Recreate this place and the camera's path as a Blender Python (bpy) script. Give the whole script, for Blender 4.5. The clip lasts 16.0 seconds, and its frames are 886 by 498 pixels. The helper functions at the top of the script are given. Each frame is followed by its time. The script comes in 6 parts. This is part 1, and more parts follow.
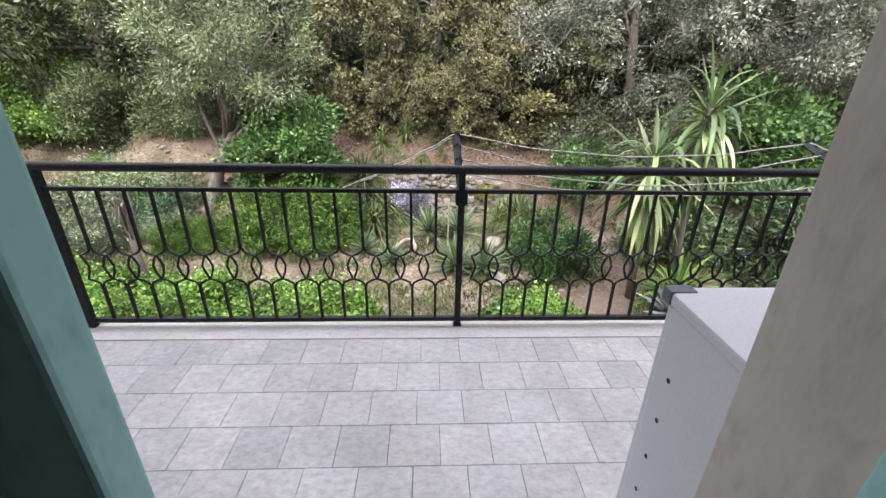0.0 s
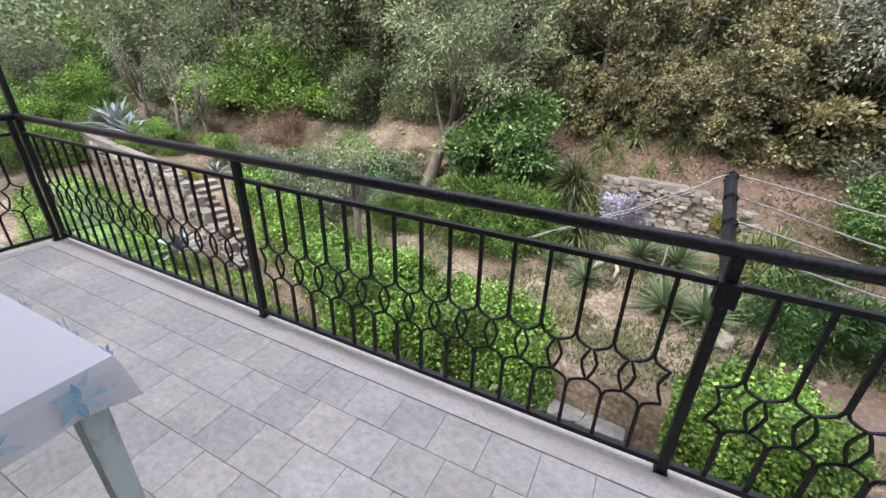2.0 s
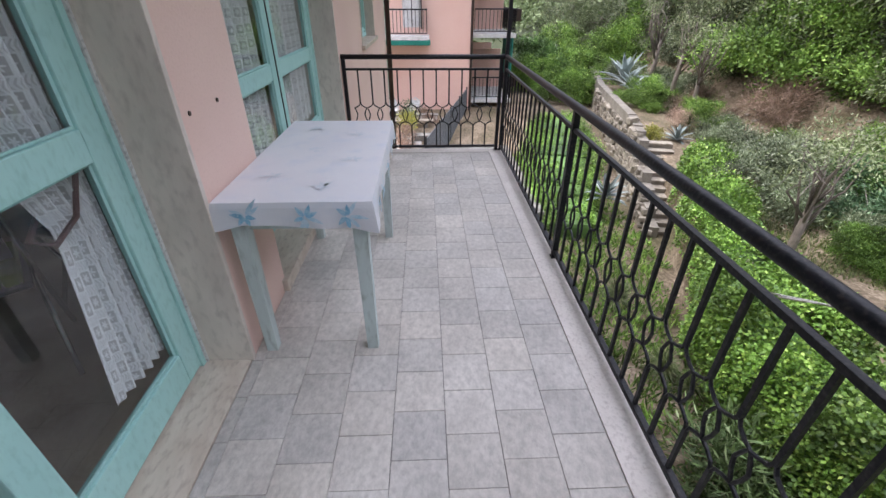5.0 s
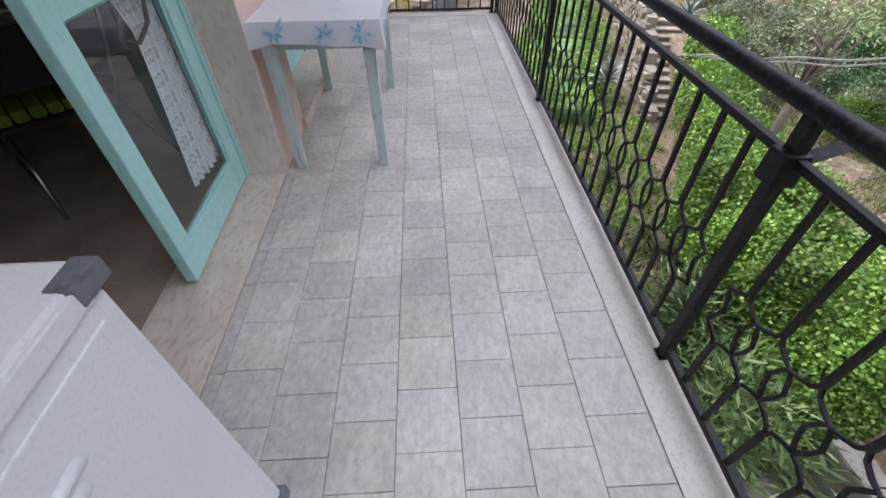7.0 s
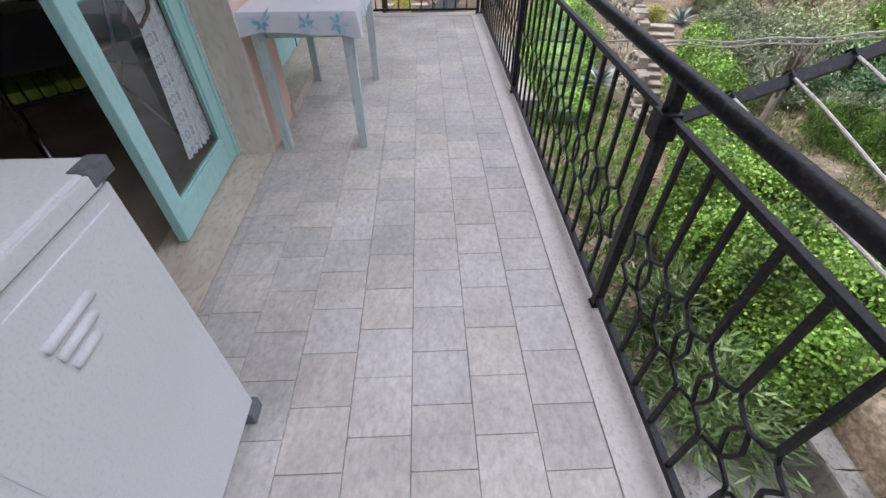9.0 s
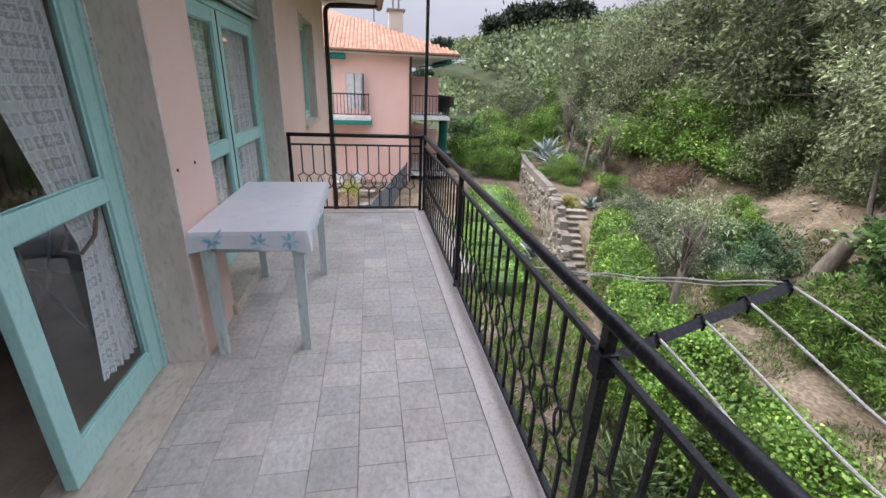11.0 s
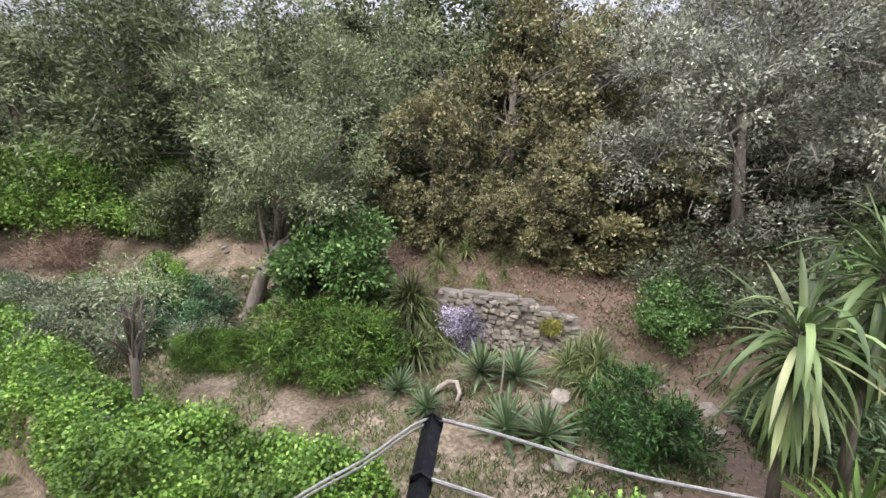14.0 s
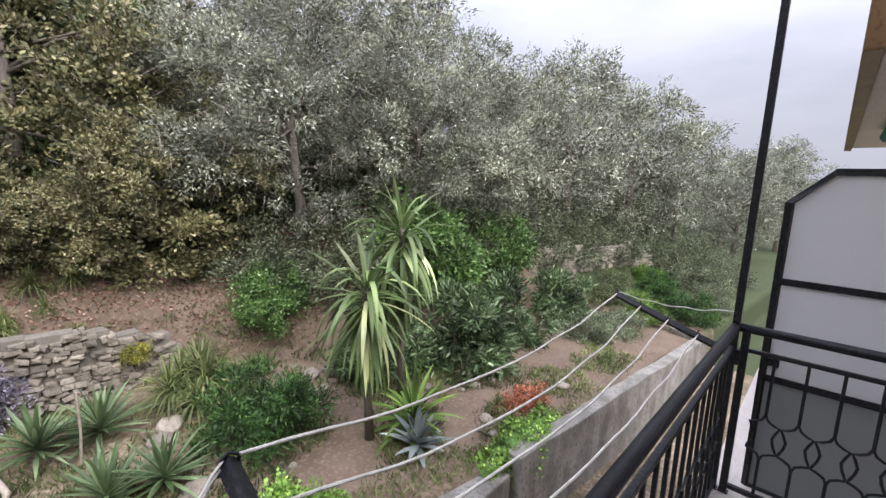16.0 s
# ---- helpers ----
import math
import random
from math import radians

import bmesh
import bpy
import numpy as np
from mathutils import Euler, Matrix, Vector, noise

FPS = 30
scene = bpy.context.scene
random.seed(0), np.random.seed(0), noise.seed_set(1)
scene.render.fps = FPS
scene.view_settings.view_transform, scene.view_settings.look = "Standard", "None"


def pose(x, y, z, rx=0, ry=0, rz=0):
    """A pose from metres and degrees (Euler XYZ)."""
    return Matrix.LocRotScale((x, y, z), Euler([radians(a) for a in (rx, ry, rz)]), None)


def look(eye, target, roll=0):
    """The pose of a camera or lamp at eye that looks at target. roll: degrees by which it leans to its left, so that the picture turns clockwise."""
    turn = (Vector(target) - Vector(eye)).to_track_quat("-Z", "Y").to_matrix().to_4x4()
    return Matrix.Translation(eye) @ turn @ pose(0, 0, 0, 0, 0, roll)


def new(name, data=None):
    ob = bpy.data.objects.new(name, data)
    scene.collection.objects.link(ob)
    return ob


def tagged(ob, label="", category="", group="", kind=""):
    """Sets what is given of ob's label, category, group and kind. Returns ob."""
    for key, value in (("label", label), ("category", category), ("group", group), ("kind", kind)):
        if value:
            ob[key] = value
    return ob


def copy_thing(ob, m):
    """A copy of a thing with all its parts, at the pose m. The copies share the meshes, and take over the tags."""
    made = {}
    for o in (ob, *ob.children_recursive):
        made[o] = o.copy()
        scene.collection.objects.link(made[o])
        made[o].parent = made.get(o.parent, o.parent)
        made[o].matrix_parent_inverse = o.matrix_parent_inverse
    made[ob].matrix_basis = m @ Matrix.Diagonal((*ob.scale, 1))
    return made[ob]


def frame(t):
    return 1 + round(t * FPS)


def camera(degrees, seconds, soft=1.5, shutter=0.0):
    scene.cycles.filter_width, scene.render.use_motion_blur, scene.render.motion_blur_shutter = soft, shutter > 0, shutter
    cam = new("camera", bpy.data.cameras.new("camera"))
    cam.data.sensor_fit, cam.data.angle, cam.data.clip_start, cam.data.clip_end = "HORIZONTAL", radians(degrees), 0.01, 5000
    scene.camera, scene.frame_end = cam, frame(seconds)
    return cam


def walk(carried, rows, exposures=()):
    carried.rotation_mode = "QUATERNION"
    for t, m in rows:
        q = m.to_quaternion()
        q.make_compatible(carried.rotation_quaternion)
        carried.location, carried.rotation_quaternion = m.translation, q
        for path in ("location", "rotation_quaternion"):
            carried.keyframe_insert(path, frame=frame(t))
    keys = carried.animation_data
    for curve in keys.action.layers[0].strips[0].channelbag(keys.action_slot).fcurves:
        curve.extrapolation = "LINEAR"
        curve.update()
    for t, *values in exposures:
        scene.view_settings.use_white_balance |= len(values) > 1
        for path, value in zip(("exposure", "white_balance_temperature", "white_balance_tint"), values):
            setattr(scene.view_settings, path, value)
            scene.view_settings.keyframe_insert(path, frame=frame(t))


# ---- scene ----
cam = camera(93.3, 16.0)
PATH = [
    (0, (0.913, -0.459, 1.394), (0.992, 1.367, 0.582), 1.1),
    (0.5, (0.913, -0.243, 1.397), (0.912, 1.573, 0.559), 1.5),
    (1, (0.902, -0.071, 1.395), (0.645, 1.719, 0.542), 1.5),
    (1.5, (0.859, 0.117, 1.379), (0.377, 1.86, 0.526), 2.2),
    (2, (0.818, 0.267, 1.398), (0.015, 1.883, 0.537), 1.6),
    (2.5, (0.846, 0.415, 1.391), (-0.331, 1.783, 0.528), 2.5),
    (3, (0.834, 0.548, 1.366), (-0.638, 1.591, 0.502), 1.2),
    (3.5, (0.77, 0.663, 1.365), (-0.887, 1.371, 0.498), 2.4),
    (4, (0.854, 0.749, 1.405), (-0.927, 1.01, 0.533), 0.6),
    (6.3, (1.717, 0.811, 1.348), (0.087, 0.826, 0.19), -0.2),
    (6.5, (1.757, 0.798, 1.332), (0.183, 0.832, 0.098), -0.5),
    (7, (1.855, 0.787, 1.305), (0.417, 0.843, -0.084), -0.8),
    (7.5, (1.969, 0.862, 1.284), (0.609, 0.927, -0.181), 0.1),
    (8, (2.076, 0.947, 1.264), (0.801, 1.007, -0.275), 0.9),
    (8.5, (2.122, 0.957, 1.256), (0.869, 1.012, -0.302), 0.5),
    (9, (2.132, 0.933, 1.32), (0.68, 0.991, -0.055), -0.1),
    (9.5, (2.128, 0.916, 1.399), (0.43, 0.982, 0.345), -0.7),
    (9.7, (2.128, 0.92, 1.424), (0.375, 0.986, 0.464), -0.9),
    (12, (1.74, 0.981, 1.508), (-0.083, 1.65, 1.032), 1.7),
    (12.5, (1.559, 1.027, 1.508), (-0.043, 2.129, 1.038), 2.3),
    (13, (1.344, 1.039, 1.528), (0.04, 2.485, 1.072), 1.7),
    (13.5, (1.24, 1.186, 1.504), (0.365, 2.936, 1.089), 2.5),
    (14, (1.208, 1.296, 1.536), (0.934, 3.243, 1.168), 3.0),
    (14.5, (1.201, 1.389, 1.557), (1.647, 3.311, 1.229), 4.0),
    (15, (1.101, 1.468, 1.568), (2.081, 3.186, 1.266), 2.9),
    (15.5, (1.053, 1.408, 1.542), (2.27, 2.968, 1.248), 2.9),
    (16, (0.81, 1.303, 1.557), (2.266, 2.641, 1.26), 2.5),
]
EXPOSURES = ((0.0, 1.44), (1.0, 1.32), (2.0, 1.22), (4.2, 1.08), (6.3, 1.12), (9.7, 1.11), (12.0, 0.97), (14.0, 0.99), (16.0, 1.0))
walk(cam, [(t, look(eye, target, roll)) for t, eye, target, roll in PATH], EXPOSURES)

# ---- light ----
world = bpy.data.worlds.new("overcast_sky")
scene.world = world
world.use_nodes = True
_n, _l = world.node_tree.nodes, world.node_tree.links
_bg = _n["Background"]
_sky = _n.new("ShaderNodeTexSky")
_sky.sky_type, _sky.sun_disc = "NISHITA", False
_sky.sun_elevation, _sky.sun_rotation = radians(48), radians(200)
_sky.air_density, _sky.dust_density = 1.0, 2.0
_tc = _n.new("ShaderNodeTexCoord")
_mp = _n.new("ShaderNodeMapping")
_mp.inputs["Scale"].default_value = (1.0, 1.0, 3.2)
_cl = _n.new("ShaderNodeTexNoise")
_cl.inputs["Scale"].default_value, _cl.inputs["Detail"].default_value, _cl.inputs["Roughness"].default_value = 2.3, 6.0, 0.55
_rp = _n.new("ShaderNodeValToRGB")
_rp.color_ramp.elements[0].position, _rp.color_ramp.elements[1].position = 0.30, 0.58
_rp.color_ramp.elements[0].color = (0.74, 0.74, 0.74, 1)
_mx = _n.new("ShaderNodeMix")
_mx.data_type = "RGBA"
_mx.inputs["B"].default_value = (8.2, 8.35, 9.9, 1)
_l.new(_tc.outputs["Generated"], _mp.inputs["Vector"])
_l.new(_mp.outputs["Vector"], _cl.inputs["Vector"])
_l.new(_cl.outputs["Fac"], _rp.inputs["Fac"])
_l.new(_rp.outputs["Color"], _mx.inputs["Factor"])
_l.new(_sky.outputs["Color"], _mx.inputs["A"])
# an overcast sky is brighter overhead than near the horizon
_sep = _n.new("ShaderNodeSeparateXYZ")
_l.new(_tc.outputs["Generated"], _sep.inputs["Vector"])
_zen = _n.new("ShaderNodeMapRange")
_sq = _n.new("ShaderNodeMath")
_sq.operation = "POWER"
_sq.inputs[1].default_value = 1.8
_up = _n.new("ShaderNodeMath")
_up.operation = "MAXIMUM"
_up.inputs[1].default_value = 0.0
_l.new(_sep.outputs["Z"], _up.inputs[0])
_l.new(_up.outputs["Value"], _sq.inputs[0])
_zen.inputs["To Min"].default_value, _zen.inputs["To Max"].default_value = 0.68, 4.4
_l.new(_sq.outputs["Value"], _zen.inputs["Value"])
_sc = _n.new("ShaderNodeVectorMath")
_sc.operation = "SCALE"
_l.new(_mx.outputs["Result"], _sc.inputs[0])
_l.new(_zen.outputs["Result"], _sc.inputs["Scale"])
_l.new(_sc.outputs["Vector"], _bg.inputs["Color"])
_bg.inputs["Strength"].default_value = 0.051
_sun = bpy.data.lights.new("sun", "SUN")
_sun.energy, _sun.angle, _sun.color = 1.95, radians(40), (1.0, 0.975, 0.94)
new("sun", _sun).matrix_world = look((-7, -20, 24), (0, 0, 0))


# ---- materials ----
def nodes_of(m):
    m.use_nodes = True
    return m.node_tree.nodes, m.node_tree.links, m.node_tree.nodes["Principled BSDF"]


def mat(name, a, b=None, rough=0.7, scale=5.0, fine=70.0, bump=0.15, metal=0.0, c=None, rand=0.0, spec=0.4, stretch=(1, 1, 1), streak=0.0):
    """A painted, stony or wooden surface: two colours mixed at two scales, fine relief, and a change from piece to piece."""
    m = bpy.data.materials.new(name)
    n, l, p = nodes_of(m)
    b = b or tuple(v * 0.75 for v in a)
    geo = n.new("ShaderNodeNewGeometry")
    mp = n.new("ShaderNodeMapping")
    mp.inputs["Scale"].default_value = stretch
    l.new(geo.outputs["Position"], mp.inputs["Vector"])
    big = n.new("ShaderNodeTexNoise")
    big.inputs["Scale"].default_value, big.inputs["Detail"].default_value = scale, 5
    small = n.new("ShaderNodeTexNoise")
    small.inputs["Scale"].default_value, small.inputs["Detail"].default_value = fine, 3
    l.new(mp.outputs["Vector"], big.inputs["Vector"])
    l.new(mp.outputs["Vector"], small.inputs["Vector"])
    r = n.new("ShaderNodeValToRGB")
    r.color_ramp.elements[0].position, r.color_ramp.elements[1].position = 0.36, 0.66
    r.color_ramp.elements[0].color, r.color_ramp.elements[1].color = (*a, 1), (*b, 1)
    l.new(big.outputs["Fac"], r.inputs["Fac"])
    mix = n.new("ShaderNodeMix")
    mix.data_type = "RGBA"
    mix.inputs["B"].default_value = (*(c or tuple(v * 0.6 for v in b)), 1)
    r2 = n.new("ShaderNodeValToRGB")
    r2.color_ramp.elements[0].position, r2.color_ramp.elements[1].position = 0.5, 0.78
    l.new(small.outputs["Fac"], r2.inputs["Fac"])
    l.new(r2.outputs["Color"], mix.inputs["Factor"])
    l.new(r.outputs["Color"], mix.inputs["A"])
    out = mix.outputs["Result"]
    if rand:
        info = n.new("ShaderNodeObjectInfo")
        mr = n.new("ShaderNodeMapRange")
        mr.inputs["To Min"].default_value, mr.inputs["To Max"].default_value = 1 - rand, 1 + rand
        l.new(info.outputs["Random"], mr.inputs["Value"])
        hsv = n.new("ShaderNodeHueSaturation")
        l.new(mr.outputs["Result"], hsv.inputs["Value"])
        l.new(out, hsv.inputs["Color"])
        out = hsv.outputs["Color"]
    l.new(out, p.inputs["Base Color"])
    p.inputs["Roughness"].default_value, p.inputs["Metallic"].default_value = rough, metal
    p.inputs["Specular IOR Level"].default_value = spec
    if bump:
        bp = n.new("ShaderNodeBump")
        bp.inputs["Strength"].default_value, bp.inputs["Distance"].default_value = bump, 0.01
        l.new(small.outputs["Fac"], bp.inputs["Height"])
        l.new(bp.outputs["Normal"], p.inputs["Normal"])
    return m


def leafy(name, a, b, c=None, rough=0.55, through_light=0.16, patch=0.9, spec=0.35):
    """Leaves: three greens mixed leaf by leaf, clump shade and lit clumps painted in by patches, with light shining
    through.
    """
    m = bpy.data.materials.new(name)
    n, l, p = nodes_of(m)
    geo = n.new("ShaderNodeNewGeometry")
    a, b, c = [v and (v[0] + 0.05 * v[1], v[1], v[2] + 0.11 * v[1]) for v in (a, b, c)]
    a = tuple(0.7 * v for v in a)
    c = c and tuple(1.15 * v for v in c)
    r = n.new("ShaderNodeValToRGB")
    r.color_ramp.elements[0].color, r.color_ramp.elements[1].color = (*a, 1), (*b, 1)
    if c:
        e = r.color_ramp.elements.new(0.86)
        e.color = (*b, 1)
        r.color_ramp.elements[2].color = (*c, 1)
    l.new(geo.outputs["Random Per Island"], r.inputs["Fac"])
    t = n.new("ShaderNodeTexNoise")
    t.inputs["Scale"].default_value, t.inputs["Detail"].default_value = patch, 3
    l.new(geo.outputs["Position"], t.inputs["Vector"])
    # Value swings patch by patch: shade between leaf clumps put into the colour.
    mr = n.new("ShaderNodeMapRange")
    mr.inputs["From Min"].default_value, mr.inputs["From Max"].default_value = 0.3, 0.7
    mr.inputs["To Min"].default_value, mr.inputs["To Max"].default_value = 0.26, 1.60
    l.new(t.outputs["Fac"], mr.inputs["Value"])
    hsv = n.new("ShaderNodeHueSaturation")
    l.new(mr.outputs["Result"], hsv.inputs["Value"])
    l.new(r.outputs["Color"], hsv.inputs["Color"])
    l.new(hsv.outputs["Color"], p.inputs["Base Color"])
    p.inputs["Roughness"].default_value, p.inputs["Specular IOR Level"].default_value = rough, spec
    tr = n.new("ShaderNodeBsdfTranslucent")
    l.new(hsv.outputs["Color"], tr.inputs["Color"])
    ms = n.new("ShaderNodeMixShader")
    ms.inputs["Fac"].default_value = through_light
    l.new(p.outputs["BSDF"], ms.inputs[1])
    l.new(tr.outputs["BSDF"], ms.inputs[2])
    l.new(ms.outputs["Shader"], n["Material Output"].inputs["Surface"])
    return m


def glass_mat(name, tint=(0.9, 0.95, 0.94), rough=0.0):
    m = bpy.data.materials.new(name)
    n, l, p = nodes_of(m)
    p.inputs["Base Color"].default_value = (*tint, 1)
    p.inputs["Transmission Weight"].default_value, p.inputs["Roughness"].default_value, p.inputs["IOR"].default_value = 1.0, rough, 1.45
    return m


def lace_mat(name):
    """White cotton lace: braided bands between rows of openwork squares, each with a flower in it."""
    m = bpy.data.materials.new(name)
    n, l, p = nodes_of(m)
    p.inputs["Base Color"].default_value, p.inputs["Roughness"].default_value = (0.92, 0.92, 0.95, 1), 0.9
    tc = n.new("ShaderNodeTexCoord")
    sep = n.new("ShaderNodeSeparateXYZ")
    l.new(tc.outputs["UV"], sep.inputs["Vector"])

    def calc(op, a, b=0.0):
        k = n.new("ShaderNodeMath")
        k.operation = op
        for i, v in enumerate((a, b)):
            if isinstance(v, (int, float)):
                k.inputs[i].default_value = v
            else:
                l.new(v, k.inputs[i])
        return k.outputs[0]

    u, v = sep.outputs["X"], sep.outputs["Y"]
    fu, fv = calc("FRACT", calc("DIVIDE", u, 0.068)), calc("FRACT", calc("DIVIDE", v, 0.086))
    band = calc("LESS_THAN", fv, 0.34)
    braid = calc("GREATER_THAN", calc("SINE", calc("ADD", calc("MULTIPLY", u, 420.0), calc("MULTIPLY", calc("SINE", calc("MULTIPLY", v, 150.0)), 2.2))), 0.25)
    du, dv = calc("SUBTRACT", fu, 0.45), calc("MULTIPLY", calc("SUBTRACT", fv, 0.67), 1.25)
    inside = calc("LESS_THAN", calc("MAXIMUM", calc("ABSOLUTE", du), calc("ABSOLUTE", dv)), 0.33)
    r = calc("SQRT", calc("ADD", calc("MULTIPLY", du, du), calc("MULTIPLY", dv, dv)))
    petal = calc("LESS_THAN", r, calc("ADD", 0.17, calc("MULTIPLY", calc("COSINE", calc("MULTIPLY", calc("ARCTAN2", dv, du), 6.0)), 0.08)))
    hole = calc("MULTIPLY", calc("SUBTRACT", 1.0, band), calc("MULTIPLY", inside, calc("SUBTRACT", 1.0, petal)))
    gaps = calc("MAXIMUM", hole, calc("MULTIPLY", band, calc("MULTIPLY", braid, 0.6)))
    l.new(calc("SUBTRACT", 0.97, calc("MULTIPLY", gaps, 0.40)), p.inputs["Alpha"])
    return m


def tile_mat():
    """Riven grey stoneware: each tile a little warmer or cooler, cloudy patches, pale veins and small dark pits."""
    m = mat("grey_stoneware_tile", (0.60, 0.568, 0.528), (0.505, 0.477, 0.442), rough=0.55, scale=5, fine=30, bump=0.0, c=(0.46, 0.433, 0.40), rand=0.09, stretch=(1, 1.2, 1))
    n, l, p = nodes_of(m)
    geo = n.new("ShaderNodeNewGeometry")
    mp = n.new("ShaderNodeMapping")
    mp.inputs["Scale"].default_value, mp.inputs["Rotation"].default_value = (1, 1.5, 1), (0, 0, radians(24))
    l.new(geo.outputs["Position"], mp.inputs["Vector"])
    cleft = n.new("ShaderNodeTexNoise")
    cleft.inputs["Scale"].default_value, cleft.inputs["Detail"].default_value, cleft.inputs["Roughness"].default_value = 26, 8, 0.72
    l.new(mp.outputs["Vector"], cleft.inputs["Vector"])
    grime = n.new("ShaderNodeTexNoise")
    grime.inputs["Scale"].default_value, grime.inputs["Detail"].default_value = 1.7, 6
    l.new(geo.outputs["Position"], grime.inputs["Vector"])
    pit = n.new("ShaderNodeMapRange")
    pit.inputs["From Min"].default_value, pit.inputs["From Max"].default_value = 0.36, 0.62
    pit.inputs["To Min"].default_value, pit.inputs["To Max"].default_value = 0.80, 1.07
    l.new(cleft.outputs["Fac"], pit.inputs["Value"])
    film = n.new("ShaderNodeMapRange")
    film.inputs["From Min"].default_value, film.inputs["From Max"].default_value = 0.35, 0.65
    film.inputs["To Min"].default_value, film.inputs["To Max"].default_value = 0.86, 1.05
    l.new(grime.outputs["Fac"], film.inputs["Value"])
    both = n.new("ShaderNodeMath")
    both.operation = "MULTIPLY"
    l.new(pit.outputs["Result"], both.inputs[0])
    l.new(film.outputs["Result"], both.inputs[1])
    old = p.inputs["Base Color"].links[0].from_socket
    info = n.new("ShaderNodeObjectInfo")
    far = n.new("ShaderNodeMath")
    far.operation = "MULTIPLY"
    far.inputs[1].default_value = 7.31
    l.new(info.outputs["Random"], far.inputs[0])
    part_of = n.new("ShaderNodeMath")
    part_of.operation = "FRACT"
    l.new(far.outputs["Value"], part_of.inputs[0])
    tint = n.new("ShaderNodeValToRGB")
    tint.color_ramp.elements[0].color, tint.color_ramp.elements[1].color = (0.985, 0.995, 1.015, 1), (1.015, 1.0, 0.98, 1)
    l.new(part_of.outputs["Value"], tint.inputs["Fac"])
    mx = n.new("ShaderNodeMix")
    mx.data_type, mx.blend_type = "RGBA", "MULTIPLY"
    mx.inputs["Factor"].default_value = 1
    l.new(old, mx.inputs["A"])
    l.new(tint.outputs["Color"], mx.inputs["B"])
    hsv = n.new("ShaderNodeHueSaturation")
    l.new(both.outputs["Value"], hsv.inputs["Value"])
    l.new(mx.outputs["Result"], hsv.inputs["Color"])
    l.new(hsv.outputs["Color"], p.inputs["Base Color"])
    bp = n.new("ShaderNodeBump")
    bp.inputs["Strength"].default_value, bp.inputs["Distance"].default_value = 0.30, 0.006
    l.new(cleft.outputs["Fac"], bp.inputs["Height"])
    l.new(bp.outputs["Normal"], p.inputs["Normal"])
    return m


PINK = mat("pink_plaster", (0.74, 0.54, 0.47), (0.78, 0.585, 0.51), rough=0.92, scale=1.3, fine=90, bump=0.2, c=(0.71, 0.52, 0.45))
PINK_FAR = mat("salmon_plaster", (0.80, 0.53, 0.45), (0.84, 0.59, 0.51), rough=0.92, scale=0.7, fine=25, bump=0.1, c=(0.72, 0.46, 0.38))
STONE = mat("grey_reveal_stone", (0.70, 0.63, 0.56), (0.58, 0.52, 0.46), rough=0.75, scale=4, fine=24, bump=0.2, c=(0.50, 0.44, 0.39), stretch=(1.5, 1.5, 0.7))
SILL = mat("travertine_sill", (0.64, 0.57, 0.49), (0.54, 0.46, 0.38), rough=0.6, scale=6, fine=26, bump=0.3, c=(0.42, 0.35, 0.29), stretch=(0.8, 1.7, 1))
TILE = tile_mat()
GROUT = mat("dark_grout", (0.22, 0.21, 0.205), rough=0.9, fine=120)
CURB = mat("pale_kerb_stone", (0.645, 0.60, 0.56), (0.57, 0.53, 0.49), rough=0.7, scale=5, fine=70, bump=0.15, c=(0.45, 0.41, 0.38))
IRON = mat("black_painted_iron", (0.006, 0.007, 0.010), (0.012, 0.012, 0.016), rough=0.45, scale=8, fine=80, bump=0.15, c=(0.04, 0.036, 0.036), spec=0.28)
TEAL = mat("turquoise_painted_wood", (0.43, 0.71, 0.68), (0.38, 0.66, 0.63), rough=0.5, scale=2, fine=30, bump=0.06, c=(0.33, 0.58, 0.55), stretch=(2, 2, 0.8))
TEAL_WORN = mat("worn_turquoise_wood", (0.53, 0.61, 0.60), (0.48, 0.55, 0.54), rough=0.62, scale=6, fine=22, bump=0.12, c=(0.34, 0.39, 0.375), stretch=(2, 2, 0.7))
RUBBER = mat("black_rubber", (0.02, 0.02, 0.02), rough=0.8)
GLASS = glass_mat("clear_glass")
FROST = mat("frosted_panel", (0.72, 0.72, 0.73), (0.68, 0.68, 0.70), rough=0.35, scale=1.0, fine=120, bump=0.02, c=(0.67, 0.67, 0.69))
FROST_DARK = mat("darker_grey_frosted_panel", (0.27, 0.28, 0.28), (0.22, 0.23, 0.23), rough=0.35, scale=1.0, fine=100, bump=0.02, c=(0.22, 0.23, 0.23))
LACE = lace_mat("white_lace")
TIEBACK = mat("brown_ribbon", (0.16, 0.08, 0.08), rough=0.8)
PLASTIC = mat("white_plastic", (0.70, 0.71, 0.73), (0.66, 0.67, 0.69), rough=0.35, scale=3, fine=150, bump=0.03, c=(0.60, 0.60, 0.61))
GREY_PLASTIC = mat("grey_plastic", (0.16, 0.17, 0.19), rough=0.5, bump=0.03)
BLACK = mat("black_plastic", (0.012, 0.012, 0.013), rough=0.5, bump=0.02)
SOFFIT = mat("cream_soffit", (0.62, 0.57, 0.49), (0.57, 0.52, 0.45), rough=0.9, scale=1, fine=60)
COPPER = mat("brown_gutter", (0.20, 0.11, 0.045), (0.14, 0.075, 0.035), rough=0.45, scale=4, fine=40, bump=0.08)
PIPE = mat("dark_brown_pipe", (0.035, 0.022, 0.017), (0.05, 0.03, 0.022), rough=0.5, scale=4)
